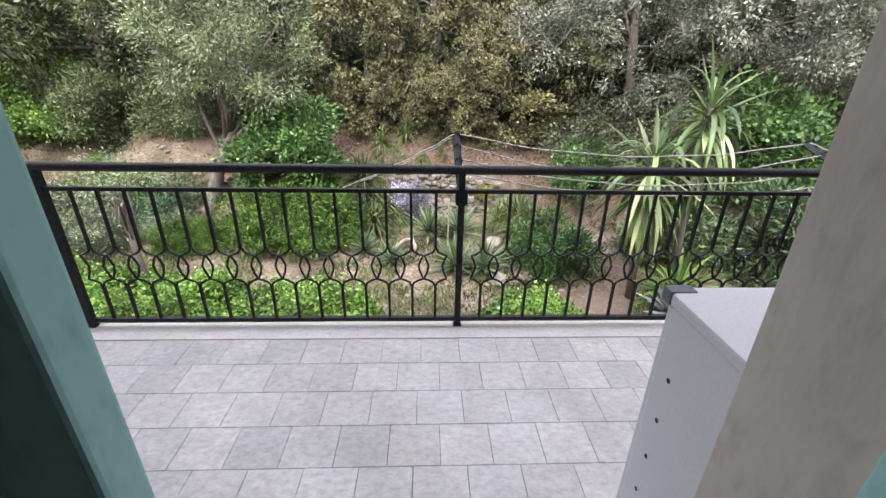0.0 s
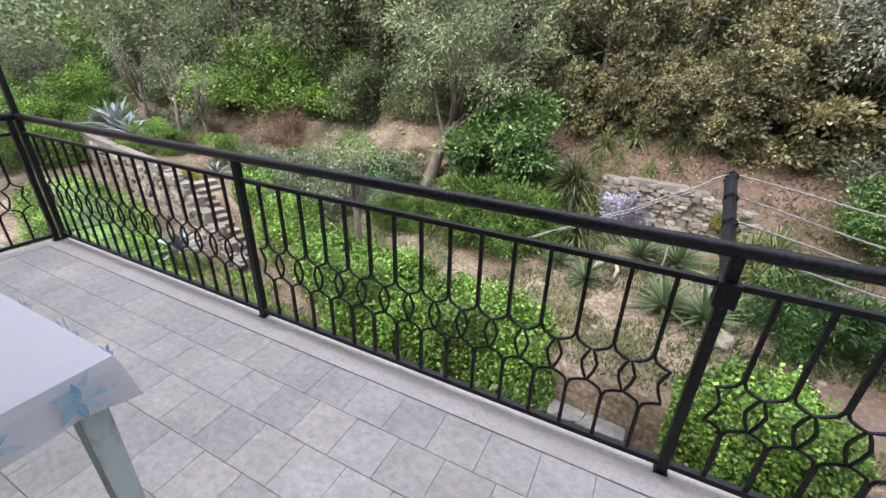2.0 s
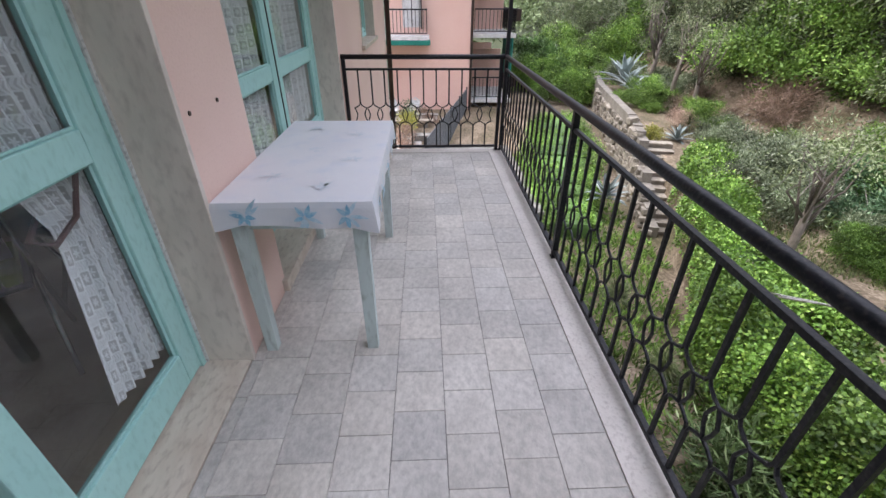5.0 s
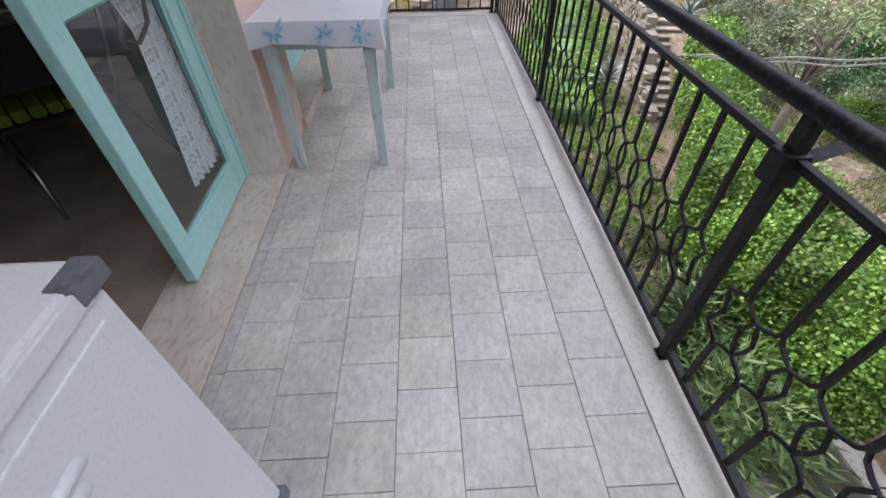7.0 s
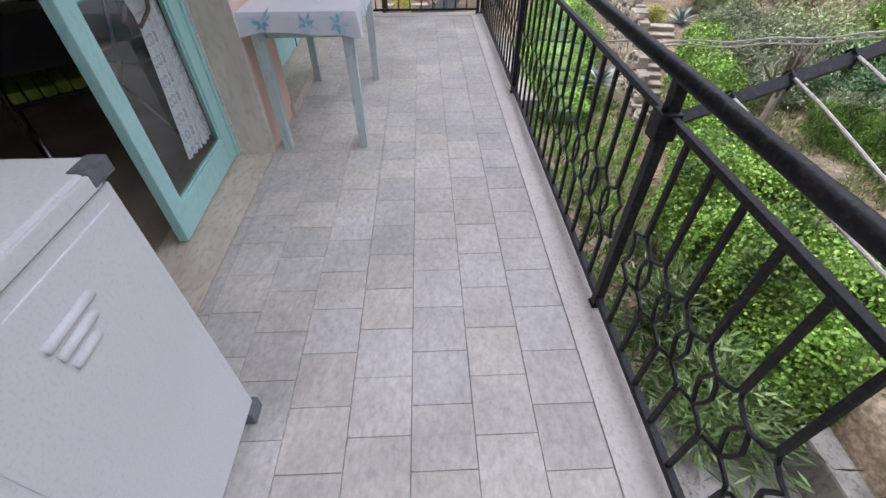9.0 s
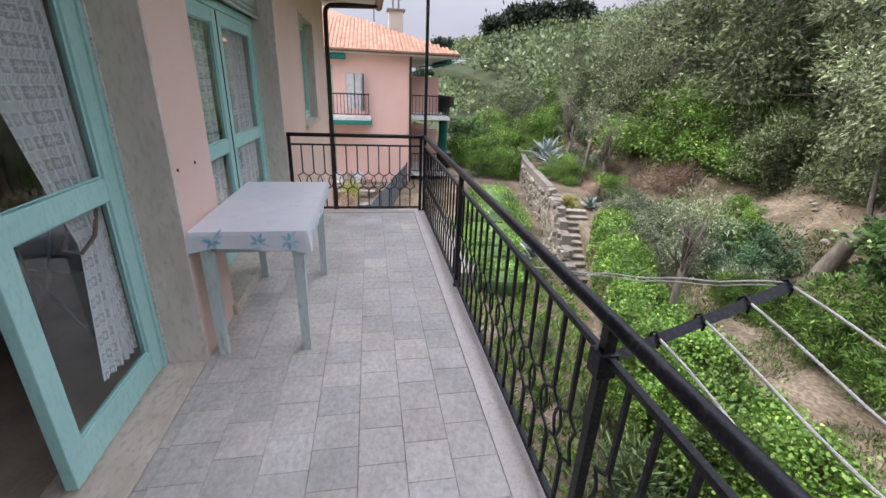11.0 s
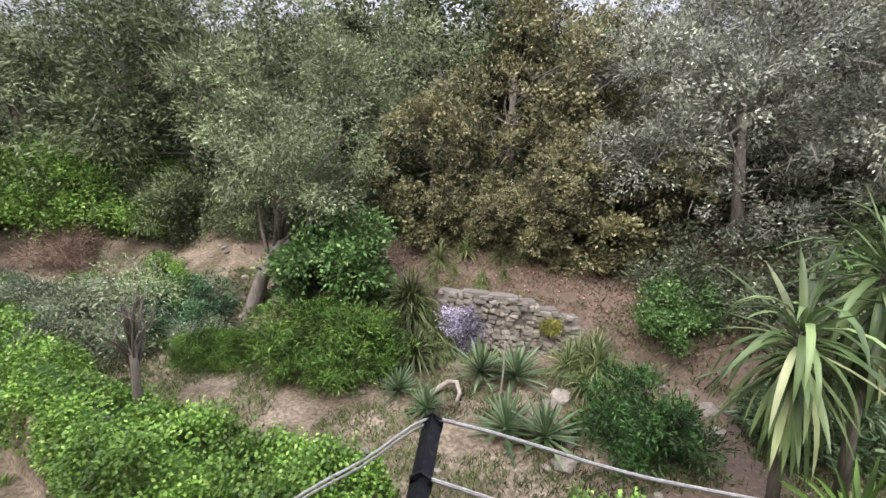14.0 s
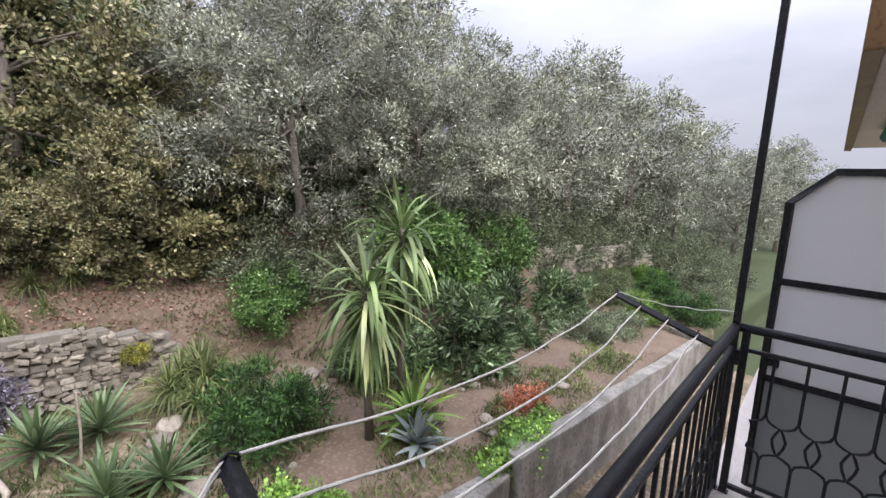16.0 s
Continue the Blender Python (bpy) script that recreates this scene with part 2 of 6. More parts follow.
ROPE = mat("white_rope", (0.70, 0.68, 0.62), (0.55, 0.52, 0.46), rough=0.9, scale=40, fine=300, bump=0.3)
CONCRETE = mat("stained_concrete", (0.29, 0.272, 0.25), (0.145, 0.134, 0.12), rough=0.9, scale=2.6, fine=20, bump=0.5, c=(0.085, 0.078, 0.068), stretch=(1, 1, 0.55))
FIELDSTONE = mat("field_stone", (0.30, 0.262, 0.215), (0.20, 0.172, 0.14), rough=0.9, scale=6, fine=34, bump=0.5, c=(0.125, 0.108, 0.09), rand=0.38)
MORTAR = mat("earth_mortar", (0.25, 0.222, 0.19), (0.18, 0.16, 0.135), rough=0.95, scale=3, fine=40, bump=0.4)
BARK = mat("grey_olive_bark", (0.20, 0.17, 0.14), (0.12, 0.10, 0.085), rough=0.95, scale=7, fine=40, bump=0.5, stretch=(2, 2, 0.5))
TRUNK = mat("weathered_olive_trunk", (0.24, 0.205, 0.175), (0.13, 0.108, 0.09), rough=0.9, scale=6, fine=40, bump=0.5, stretch=(2, 2, 0.6))
DRIFT = mat("bleached_wood", (0.42, 0.36, 0.30), (0.30, 0.25, 0.20), rough=0.9, scale=8, fine=50, bump=0.4)
ROOM_WALL = mat("room_wall", (0.72, 0.68, 0.62), rough=0.9, scale=1)
ROOM_FLOOR = mat("brown_terrazzo", (0.44, 0.355, 0.28), (0.28, 0.22, 0.175), rough=0.4, scale=3, fine=45, c=(0.42, 0.35, 0.29))
CHROME = mat("chrome_tube", (0.55, 0.55, 0.55), rough=0.25, metal=1.0, bump=0.02)
BLACK_CLOTH = mat("black_canvas", (0.015, 0.014, 0.016), rough=0.85)
STRIPE = mat("green_cushion_cloth", (0.10, 0.17, 0.02), (0.20, 0.24, 0.04), rough=0.9, scale=14, stretch=(3, 0.4, 0.4))
ROOF = mat("terracotta_tile", (0.47, 0.255, 0.175), (0.37, 0.19, 0.125), rough=0.85, scale=3, fine=18, c=(0.30, 0.17, 0.11), rand=0.18)
WHITE = mat("white_paint", (0.75, 0.75, 0.74), rough=0.6)
GREEN_CLOTH = mat("green_awning_cloth", (0.02, 0.22, 0.17), (0.018, 0.17, 0.13), rough=0.85, scale=2)
MINT = mat("pale_green_shutter", (0.45, 0.58, 0.46), rough=0.7)
SHADE_GLASS = mat("dark_window_glass", (0.03, 0.035, 0.04), rough=0.08, bump=0.0, spec=0.6)

OLIVE = leafy("olive_leaves", (0.135, 0.18, 0.068), (0.27, 0.33, 0.135), (0.42, 0.48, 0.26), patch=0.95)
# Darker copy of the olive leaves: deep shade under the trees is coloured in.
OLIVE_DARK = leafy("olive_leaves_shade_in_colour", (0.085, 0.12, 0.04), (0.165, 0.21, 0.078), (0.30, 0.35, 0.16), patch=0.85)
SILVER = leafy("silver_olive_leaves", (0.165, 0.195, 0.12), (0.34, 0.37, 0.235), (0.62, 0.65, 0.47), patch=0.8)
GREY_OLIVE = leafy("dull_olive_leaves", (0.10, 0.13, 0.06), (0.18, 0.215, 0.105), (0.28, 0.31, 0.18), patch=1.5)
TWIG = leafy("bare_grey_twigs", (0.16, 0.13, 0.11), (0.26, 0.22, 0.19), (0.34, 0.29, 0.26))
OAK = leafy("yellowing_oak_leaves", (0.09, 0.11, 0.034), (0.28, 0.27, 0.105), (0.44, 0.39, 0.20), patch=1.3)
# Oak green kept extra dark so the undergrowth colour deepens the shade.
OAK_GREEN = leafy("oak_leaves", (0.030, 0.052, 0.014), (0.075, 0.11, 0.03), (0.20, 0.20, 0.06), patch=0.7)
BRIGHT = leafy("bright_shrub_leaves", (0.085, 0.18, 0.016), (0.20, 0.36, 0.03), (0.33, 0.48, 0.07))
IVY = leafy("ivy_leaves", (0.09, 0.21, 0.014), (0.235, 0.43, 0.032), (0.42, 0.60, 0.085), rough=0.42)
LAUREL = leafy("laurel_leaves", (0.055, 0.125, 0.022), (0.14, 0.27, 0.05), (0.30, 0.43, 0.13), rough=0.42)
HEATH = leafy("heath_sprigs", (0.05, 0.12, 0.008), (0.125, 0.24, 0.016), (0.22, 0.34, 0.035), patch=2.2)
ROSEMARY = leafy("rosemary_sprigs", (0.024, 0.075, 0.010), (0.06, 0.145, 0.022), (0.11, 0.21, 0.04), patch=2.0)
SAGE = leafy("sage_leaves", (0.10, 0.14, 0.06), (0.24, 0.30, 0.15), (0.46, 0.50, 0.34), patch=2.0)
BLUE_GREEN = leafy("blue_green_leaves", (0.04, 0.10, 0.035), (0.10, 0.20, 0.075), (0.24, 0.34, 0.18), patch=2.2)
OLEANDER = leafy("oleander_leaves", (0.05, 0.10, 0.032), (0.135, 0.22, 0.075), (0.34, 0.43, 0.21), rough=0.38)
BAMBOO = leafy("lance_leaves", (0.11, 0.20, 0.04), (0.22, 0.34, 0.09), (0.36, 0.45, 0.18))
YUCCA = leafy("yucca_leaves", (0.085, 0.15, 0.035), (0.19, 0.27, 0.08), (0.42, 0.47, 0.20), rough=0.4)
ALOE = leafy("aloe_leaves", (0.095, 0.165, 0.05), (0.185, 0.275, 0.11), (0.28, 0.36, 0.17), rough=0.45)
AGAVE = leafy("agave_leaves", (0.25, 0.33, 0.28), (0.36, 0.44, 0.38), (0.50, 0.54, 0.44), rough=0.5, through_light=0.1)
GRASS = leafy("garden_weeds", (0.095, 0.14, 0.03), (0.20, 0.25, 0.07), (0.34, 0.33, 0.14), patch=0.6)
LAVENDER = leafy("lavender_flowers", (0.62, 0.58, 0.70), (0.72, 0.68, 0.80), (0.78, 0.76, 0.82))
ORANGE = leafy("orange_succulent_leaves", (0.42, 0.14, 0.06), (0.62, 0.25, 0.12), (0.70, 0.36, 0.18))
YELLOW = leafy("yellow_flowers", (0.22, 0.26, 0.03), (0.42, 0.42, 0.04), (0.60, 0.52, 0.05))
DRY = leafy("dry_twigs", (0.22, 0.15, 0.09), (0.36, 0.26, 0.17), (0.42, 0.33, 0.24))
LITTER = leafy("fallen_leaves", (0.20, 0.11, 0.06), (0.33, 0.20, 0.12), (0.48, 0.36, 0.26))
PINE = leafy("pine_needles", (0.018, 0.035, 0.014), (0.04, 0.065, 0.025))
FAR = leafy("far_olive_grove", (0.10, 0.155, 0.045), (0.20, 0.27, 0.095), (0.30, 0.36, 0.16), patch=0.12)


def soil_mat():
    m = bpy.data.materials.new("garden_soil")
    n, l, p = nodes_of(m)
    geo = n.new("ShaderNodeNewGeometry")
    a = n.new("ShaderNodeTexNoise")
    a.inputs["Scale"].default_value, a.inputs["Detail"].default_value = 0.9, 6
    b = n.new("ShaderNodeTexNoise")
    b.inputs["Scale"].default_value, b.inputs["Detail"].default_value = 14, 5
    l.new(geo.outputs["Position"], a.inputs["Vector"])
    l.new(geo.outputs["Position"], b.inputs["Vector"])
    r = n.new("ShaderNodeValToRGB")
    e = r.color_ramp.elements
    e[0].position, e[0].color = 0.34, (0.36, 0.30, 0.23, 1)
    e[1].position, e[1].color = 0.68, (0.115, 0.105, 0.055, 1)
    k = e.new(0.52)
    k.color = (0.20, 0.162, 0.115, 1)
    l.new(a.outputs["Fac"], r.inputs["Fac"])
    r2 = n.new("ShaderNodeValToRGB")
    r2.color_ramp.elements[0].position, r2.color_ramp.elements[1].position = 0.40, 0.72
    r2.color_ramp.elements[0].color, r2.color_ramp.elements[1].color = (0.55, 0.50, 0.45, 1), (1.25, 1.2, 1.15, 1)
    l.new(b.outputs["Fac"], r2.inputs["Fac"])
    mx = n.new("ShaderNodeMix")
    mx.data_type, mx.blend_type = "RGBA", "MULTIPLY"
    mx.inputs["Factor"].default_value = 1
    l.new(r.outputs["Color"], mx.inputs["A"])
    l.new(r2.outputs["Color"], mx.inputs["B"])
    l.new(mx.outputs["Result"], p.inputs["Base Color"])
    p.inputs["Roughness"].default_value = 0.95
    bp = n.new("ShaderNodeBump")
    bp.inputs["Strength"].default_value, bp.inputs["Distance"].default_value = 0.6, 0.04
    l.new(b.outputs["Fac"], bp.inputs["Height"])
    l.new(bp.outputs["Normal"], p.inputs["Normal"])
    return m


SOIL = soil_mat()
WOOD_SOIL = mat("leafy_soil_with_bush_shade", (0.115, 0.082, 0.060), (0.175, 0.126, 0.094), rough=0.95, scale=1.1, fine=16, bump=0.6, c=(0.25, 0.185, 0.14))
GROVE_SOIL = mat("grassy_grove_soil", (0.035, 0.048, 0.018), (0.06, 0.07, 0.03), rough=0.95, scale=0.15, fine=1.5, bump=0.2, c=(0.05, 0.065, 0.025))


# ---- builders ----
def mesh_of(name, bm, material, smooth=False):
    me = bpy.data.meshes.new(name)
    bm.to_mesh(me)
    bm.free()
    if material:
        me.materials.append(material)
    if smooth:
        me.shade_smooth()
    return me


def part(name, bm, material, parent=None, label="", smooth=False):
    """One bmesh as one mesh object under a thing or a part."""
    ob = new(name, mesh_of(name, bm, material, smooth))
    ob.parent = parent
    if label:
        tagged(ob, label)
    return ob


def thing(name, place, label, category, turn=0.0, group="", kind=""):
    ob = new(name)
    ob.matrix_world = pose(*place, 0, 0, turn)
    return tagged(ob, label, category, group, kind)


def solid(name, bm, material, label="", category="", kind="", smooth=False):
    return tagged(part(name, bm, material, None, "", smooth), label, category, "", kind)


def box(x0, x1, y0, y1, z0, z1, bevel=0.0, bm=None, m=None):
    bm = bm or bmesh.new()
    g = Matrix.Translation(((x0 + x1) / 2, (y0 + y1) / 2, (z0 + z1) / 2)) @ Matrix.Diagonal((x1 - x0, y1 - y0, z1 - z0, 1))
    got = bmesh.ops.create_cube(bm, size=1, matrix=(m @ g) if m else g)
    if bevel:
        edges = {e for v in got["verts"] for e in v.link_edges}
        bmesh.ops.bevel(bm, geom=list(edges), offset=bevel, segments=2, affect="EDGES", profile=0.6)
    return bm


def tube(points, radius, seg=8, bm=None, square=False):
    """A bar along points; radius may be one number or one for each point."""
    bm = bm or bmesh.new()
    pts = [Vector(p) for p in points]
    rad = radius if isinstance(radius, (list, tuple)) else [radius] * len(pts)
    if square:
        seg = 4
    rings = []
    side = None
    for i, p in enumerate(pts):
        d = (pts[min(i + 1, len(pts) - 1)] - pts[max(i - 1, 0)]).normalized()
        if side is None:
            side = d.orthogonal().normalized() if abs(d.z) < 0.9 else Vector((1, 0, 0))
        side = (side - d * side.dot(d)).normalized()
        up = d.cross(side)
        off = math.pi / 4 if square else 0
        k = rad[i] * (1.414 if square else 1)
        rings.append([bm.verts.new(p + k * (math.cos(a) * side + math.sin(a) * up)) for a in (off + 2 * math.pi * j / seg for j in range(seg))])
    for r0, r1 in zip(rings, rings[1:]):
        for j in range(seg):
            bm.faces.new((r0[j], r0[(j + 1) % seg], r1[(j + 1) % seg], r1[j]))
    bm.faces.new(rings[0][::-1])
    bm.faces.new(rings[-1])
    return bm


def arrays_mesh(name, verts, faces, material):
    """A mesh from arrays of corners and of four-cornered faces."""
    me = bpy.data.meshes.new(name)
    me.vertices.add(len(verts))
    me.vertices.foreach_set("co", np.asarray(verts, dtype=np.float32).ravel())
    me.loops.add(faces.size)
    me.loops.foreach_set("vertex_index", faces.astype(np.int32).ravel())
    me.polygons.add(len(faces))
    me.polygons.foreach_set("loop_start", np.arange(0, faces.size, 4, dtype=np.int32))
    me.update(calc_edges=True)
    me.materials.append(material)
    return me


def unit(v):
    return v / np.maximum(np.linalg.norm(v, axis=-1, keepdims=True), 1e-6)


def leaf_mesh(name, at, way, length, width, rng, material, facing=None):
    """Single leaves as folded rhombs: foot, two shoulders and tip."""
    n = len(at)
    way = unit(way)
    look_out = unit(rng.normal(size=(n, 3))) if facing is None else unit(facing + unit(rng.normal(size=(n, 3))) * 0.6)
    side = unit(np.cross(way, look_out))
    normal = np.cross(side, way)
    length = (length * rng.uniform(0.6, 1.25, n))[:, None]
    width = (width * rng.uniform(0.7, 1.2, n))[:, None]
    mid = at + way * length * 0.5
    v = np.empty((n, 4, 3))
    v[:, 0] = at
    v[:, 1] = mid + side * width * 0.5 + normal * width * 0.15
    v[:, 2] = at + way * length
    v[:, 3] = mid - side * width * 0.5 + normal * width * 0.15
    return arrays_mesh(name, v.reshape(-1, 3), np.arange(n * 4).reshape(n, 4), material)


def strap_mesh(name, straps, material, seg=6):
    """Long leaves: each has a foot, a way, a length, a width and a droop."""
    verts, faces = [], []
    for foot, way, length, width, droop in straps:
        p, d = Vector(foot), Vector(way).normalized()
        side = d.cross(Vector((0, 0, 1)))
        side = side.normalized() if side.length > 1e-3 else Vector((1, 0, 0))
        base = len(verts)
        for i in range(seg + 1):
            u = i / seg
            w = width * (0.55 + 1.1 * u) if u < 0.35 else width * 0.935 * (1 - ((u - 0.35) / 0.65) ** 2.2)
            w = max(w, width * 0.03)
            nrm = side.cross(d)
            verts += [p + side * w / 2 + nrm * w * 0.18, p - nrm * w * 0.05, p - side * w / 2 + nrm * w * 0.18]
            p = p + d * (length / seg)
            d = (d + Vector((0, 0, -droop / seg))).normalized()
        for i in range(seg):
            a = base + 3 * i
            faces += [(a, a + 1, a + 4, a + 3), (a + 1, a + 2, a + 5, a + 4)]
    return arrays_mesh(name, np.array([tuple(v) for v in verts]), np.array(faces), material)


# ---- ground and garden levels ----
EDGE = ((-60, 22.0), (-40, 15.5), (-19, 9.2), (-13, 8.2), (-8.6, 7.35), (-5, 5.9), (0.2, 5.35), (2.2, 5.2), (6.3, 4.55), (15, 3.75), (40, 2.0))


def edge_y(x):
    """Where the upper garden begins."""
    for (x0, y0), (x1, y1) in zip(EDGE, EDGE[1:]):
        if x <= x1:
            return y0 + (y1 - y0) * max(0.0, (x - x0) / (x1 - x0))
    return EDGE[-1][1]


def ease(u):
    u = min(1.0, max(0.0, u))
    return u * u * (3 - 2 * u)


def ground_z(x, y):
    e = edge_y(x)
    low = -4.1 + 0.75 * ease((-x - 9) / 10)
    if y < e:
        return low
    terrace = -2.85 + 0.045 * min(y - e, 6) + 0.35 * ease((-x - 8) / 6)
    bay = ease((x + 0.7) / 0.8) * ease((3.8 - x) / 0.8)
    back = 10.15 + 0.45 * bay + 0.35 * math.sin(x * 0.5) + 3.0 * ease((-x - 6) / 8) - 2.2 * ease((x - 6) / 6)
    rise = ease((y - back) / 0.8) * (0.85 + 0.45 * bay)
    steep = 0.44 - 0.27 * ease((x - 9) / 22) - 0.12 * ease((-x - 18) / 25)
    hill = steep * max(0.0, y - back - 0.6)
    top = 26 - 14 * ease((x - 10) / 30)
    hill = top * (1 - math.exp(-hill / top))
    far = 5 * ease((-x - 55) / 70) * ease((y + 30) / 60)
    z = terrace + rise + hill + far + 0.07 * noise.noise((x * 0.9, y * 0.9, 0)) + 0.25 * noise.noise((x * 0.2, y * 0.2, 3)) * ease((y - e) / 6)
    return low + (z - low) * ease((y - e) / 0.14)


def make_ground():
    xs = sorted({*np.round(np.arange(-26, 20.01, 0.32), 2), *np.round(-26 - np.geomspace(0.6, 700, 34), 2), *np.round(20 + np.geomspace(0.6, 700, 34), 2)})
    grid, faces = [], []
    steps = [-700, -300, -120, -50, -20, -8, -3, 0.0, 1.2] + list(np.arange(1.6, 3.5, 0.4))
    rel = [-0.9, -0.5, -0.2, -0.02, 0.0, 0.05, 0.1, 0.14, 0.3] + list(np.arange(0.55, 11, 0.33)) + list(11 + np.geomspace(0.4, 700, 40))
    cols = len(steps) + len(rel)
    for x in xs:
        e = edge_y(x)
        for y in [v if v <= 1.2 else 1.2 + (v - 1.2) * (e - 1.1 - 1.2) / 2.2 for v in steps] + [e + r for r in rel]:
            grid.append((x, y, ground_z(x, y)))
    for i in range(len(xs) - 1):
        for j in range(cols - 1):
            a = i * cols + j
            faces.append((a, a + cols, a + cols + 1, a + 1))
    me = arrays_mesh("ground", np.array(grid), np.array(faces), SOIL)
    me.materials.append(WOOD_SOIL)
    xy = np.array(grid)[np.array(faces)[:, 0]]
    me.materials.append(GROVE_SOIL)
    # Past x = 3.2 the dark litter soil also stands in for shade beneath bushes.
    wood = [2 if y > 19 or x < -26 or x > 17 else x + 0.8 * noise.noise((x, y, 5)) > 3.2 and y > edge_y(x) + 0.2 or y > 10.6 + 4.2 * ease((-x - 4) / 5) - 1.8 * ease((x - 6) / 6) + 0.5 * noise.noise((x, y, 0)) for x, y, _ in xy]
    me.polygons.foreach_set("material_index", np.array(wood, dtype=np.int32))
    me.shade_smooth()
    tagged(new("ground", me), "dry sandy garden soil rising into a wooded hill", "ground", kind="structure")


make_ground()

# ---- the house ----
WALL_T = 0.32
XL, XR, ZB, ZT = -8.35, 9.0, -4.4, 3.02
D1 = (-0.17, 1.40, 0.0, 2.33)
D2 = (-2.98, -0.70, 0.06, 2.33)
WN = (-6.25, -4.72, 0.87, 2.38)


def facade():
    bm = bmesh.new()
    cuts = sorted({XL, XR, D1[0], D1[1], D2[0], D2[1], WN[0], WN[1]})
    for x0, x1 in zip(cuts, cuts[1:]):
        hole = next((o for o in (D1, D2, WN) if x0 >= o[0] - 1e-6 and x1 <= o[1] + 1e-6), None)
        if hole:
            if hole[2] > ZB:
                box(x0, x1, -WALL_T, 0, ZB, hole[2] - 0.07, bm=bm)
            box(x0, x1, -WALL_T, 0, hole[3], ZT, bm=bm)
        else:
            box(x0, x1, -WALL_T, 0, ZB, ZT, bm=bm)
    bmesh.ops.remove_doubles(bm, verts=bm.verts, dist=1e-4)
    solid("wall_facade", bm, PINK, "pale pink plastered house wall", "wall", "structure")


facade()
solid("wall_end", box(XL, XL + WALL_T, -9, -WALL_T, ZB, ZT), PINK, "pale pink plastered side wall", "wall", "structure")


def reveal(name, o, both=True):
    """Grey stone slabs that line the sides of an opening, a hair proud of the plaster."""
    x0, x1, z0, z1 = o
    for a, b in ((x0, x0 + 0.025), (x1 - 0.025, x1))[:2 if both else 1]:
        solid(name, box(a, b, -WALL_T + 0.01, 0.012, z0 - 0.05, z1, 0.003), STONE, "grey stone reveal of an opening", "trim", "structure")
    solid(name, box(x0 + 0.025, x1 - 0.025, -WALL_T + 0.01, 0.012, z1 - 0.025, z1, 0.003), STONE, "grey stone head of an opening", "trim", "structure")


reveal("door_trim", D1)
reveal("door_trim", D2, False)
reveal("window_trim", WN)
solid("door_sill", box(D1[0] + 0.02, D1[1] - 0.02, -WALL_T, 0.0, -0.07, 0.004, 0.004), SILL, "worn travertine door sill", "sill", "structure")
solid("door_sill", box(D2[0] - 0.04, D2[1] + 0.04, -WALL_T, 0.03, -0.01, 0.07, 0.006), SILL, "worn travertine door sill", "sill", "structure")
solid("window_sill", box(WN[0] - 0.06, WN[1] + 0.06, -WALL_T, 0.05, WN[2] - 0.05, WN[2], 0.005), SILL, "pale stone window sill", "sill", "structure")

# rooms behind the doors
solid("room_floor", box(-3.4, 3.0, -4.2, -WALL_T, -0.2, -0.02), ROOM_FLOOR, "brown terrazzo room floor", "floor", "structure")
solid("room_ceiling", box(-3.4, 3.0, -4.2, -WALL_T, 2.7, 2.85), ROOM_WALL, "plain room ceiling", "ceiling", "structure")
solid("room_wall_back", box(-3.4, 3.0, -4.4, -4.2, -0.2, 2.85), ROOM_WALL, "plain dim room wall", "wall", "structure")
solid("room_wall_side", box(-3.6, -3.4, -4.4, -WALL_T, -0.2, 2.85), ROOM_WALL, "plain dim room wall", "wall", "structure")
solid("room_wall_side", box(3.0, 3.2, -4.4, -WALL_T, -0.2, 2.85), ROOM_WALL, "plain dim room wall", "wall", "structure")
solid("room_wall_back", box(WN[0] - 1, WN[1] + 1, -3.2, -3.0, -0.2, 2.85), ROOM_WALL, "plain dim room wall", "wall", "structure")

# eave with its gutter
solid("eave_ceiling", box(XL - 0.5, 3.3, -9.0, 1.10, ZT, ZT + 0.14, 0.01), SOFFIT, "cream painted roof soffit over the balcony", "ceiling", "structure")
solid("roof", box(XL - 0.5, 3.3, -9.0, 1.12, ZT + 0.15, ZT + 0.35), ROOF, "terracotta roof of the house", "roof", "structure")


def gutter(x0, x1):
    g = thing("roof_gutter", (0, 1.19, ZT + 0.06), "brown metal gutter along the roof edge", "gutter")
    bm = bmesh.new()
    prof = [(0.09 * math.cos(a), 0.09 * math.sin(a)) for a in np.linspace(math.pi, 2 * math.pi, 9)]
    prof += [(0.082 * math.cos(a), 0.082 * math.sin(a) + 0.004) for a in np.linspace(2 * math.pi, math.pi, 9)]
    ends = [[bm.verts.new((x, y, z)) for y, z in prof] for x in (x0, x1)]
    for j in range(len(prof)):
        k = (j + 1) % len(prof)
        bm.faces.new((ends[0][j], ends[0][k], ends[1][k], ends[1][j]))
    for e in ends:
        bm.faces.new(e)
    part("channel", bm, COPPER, g)
    part("fascia_board", box(x0, x1, -0.088, -0.06, -0.06, 0.22, 0.003), COPPER, g, "orange-brown fascia board")


gutter(XL - 0.5, 3.3)


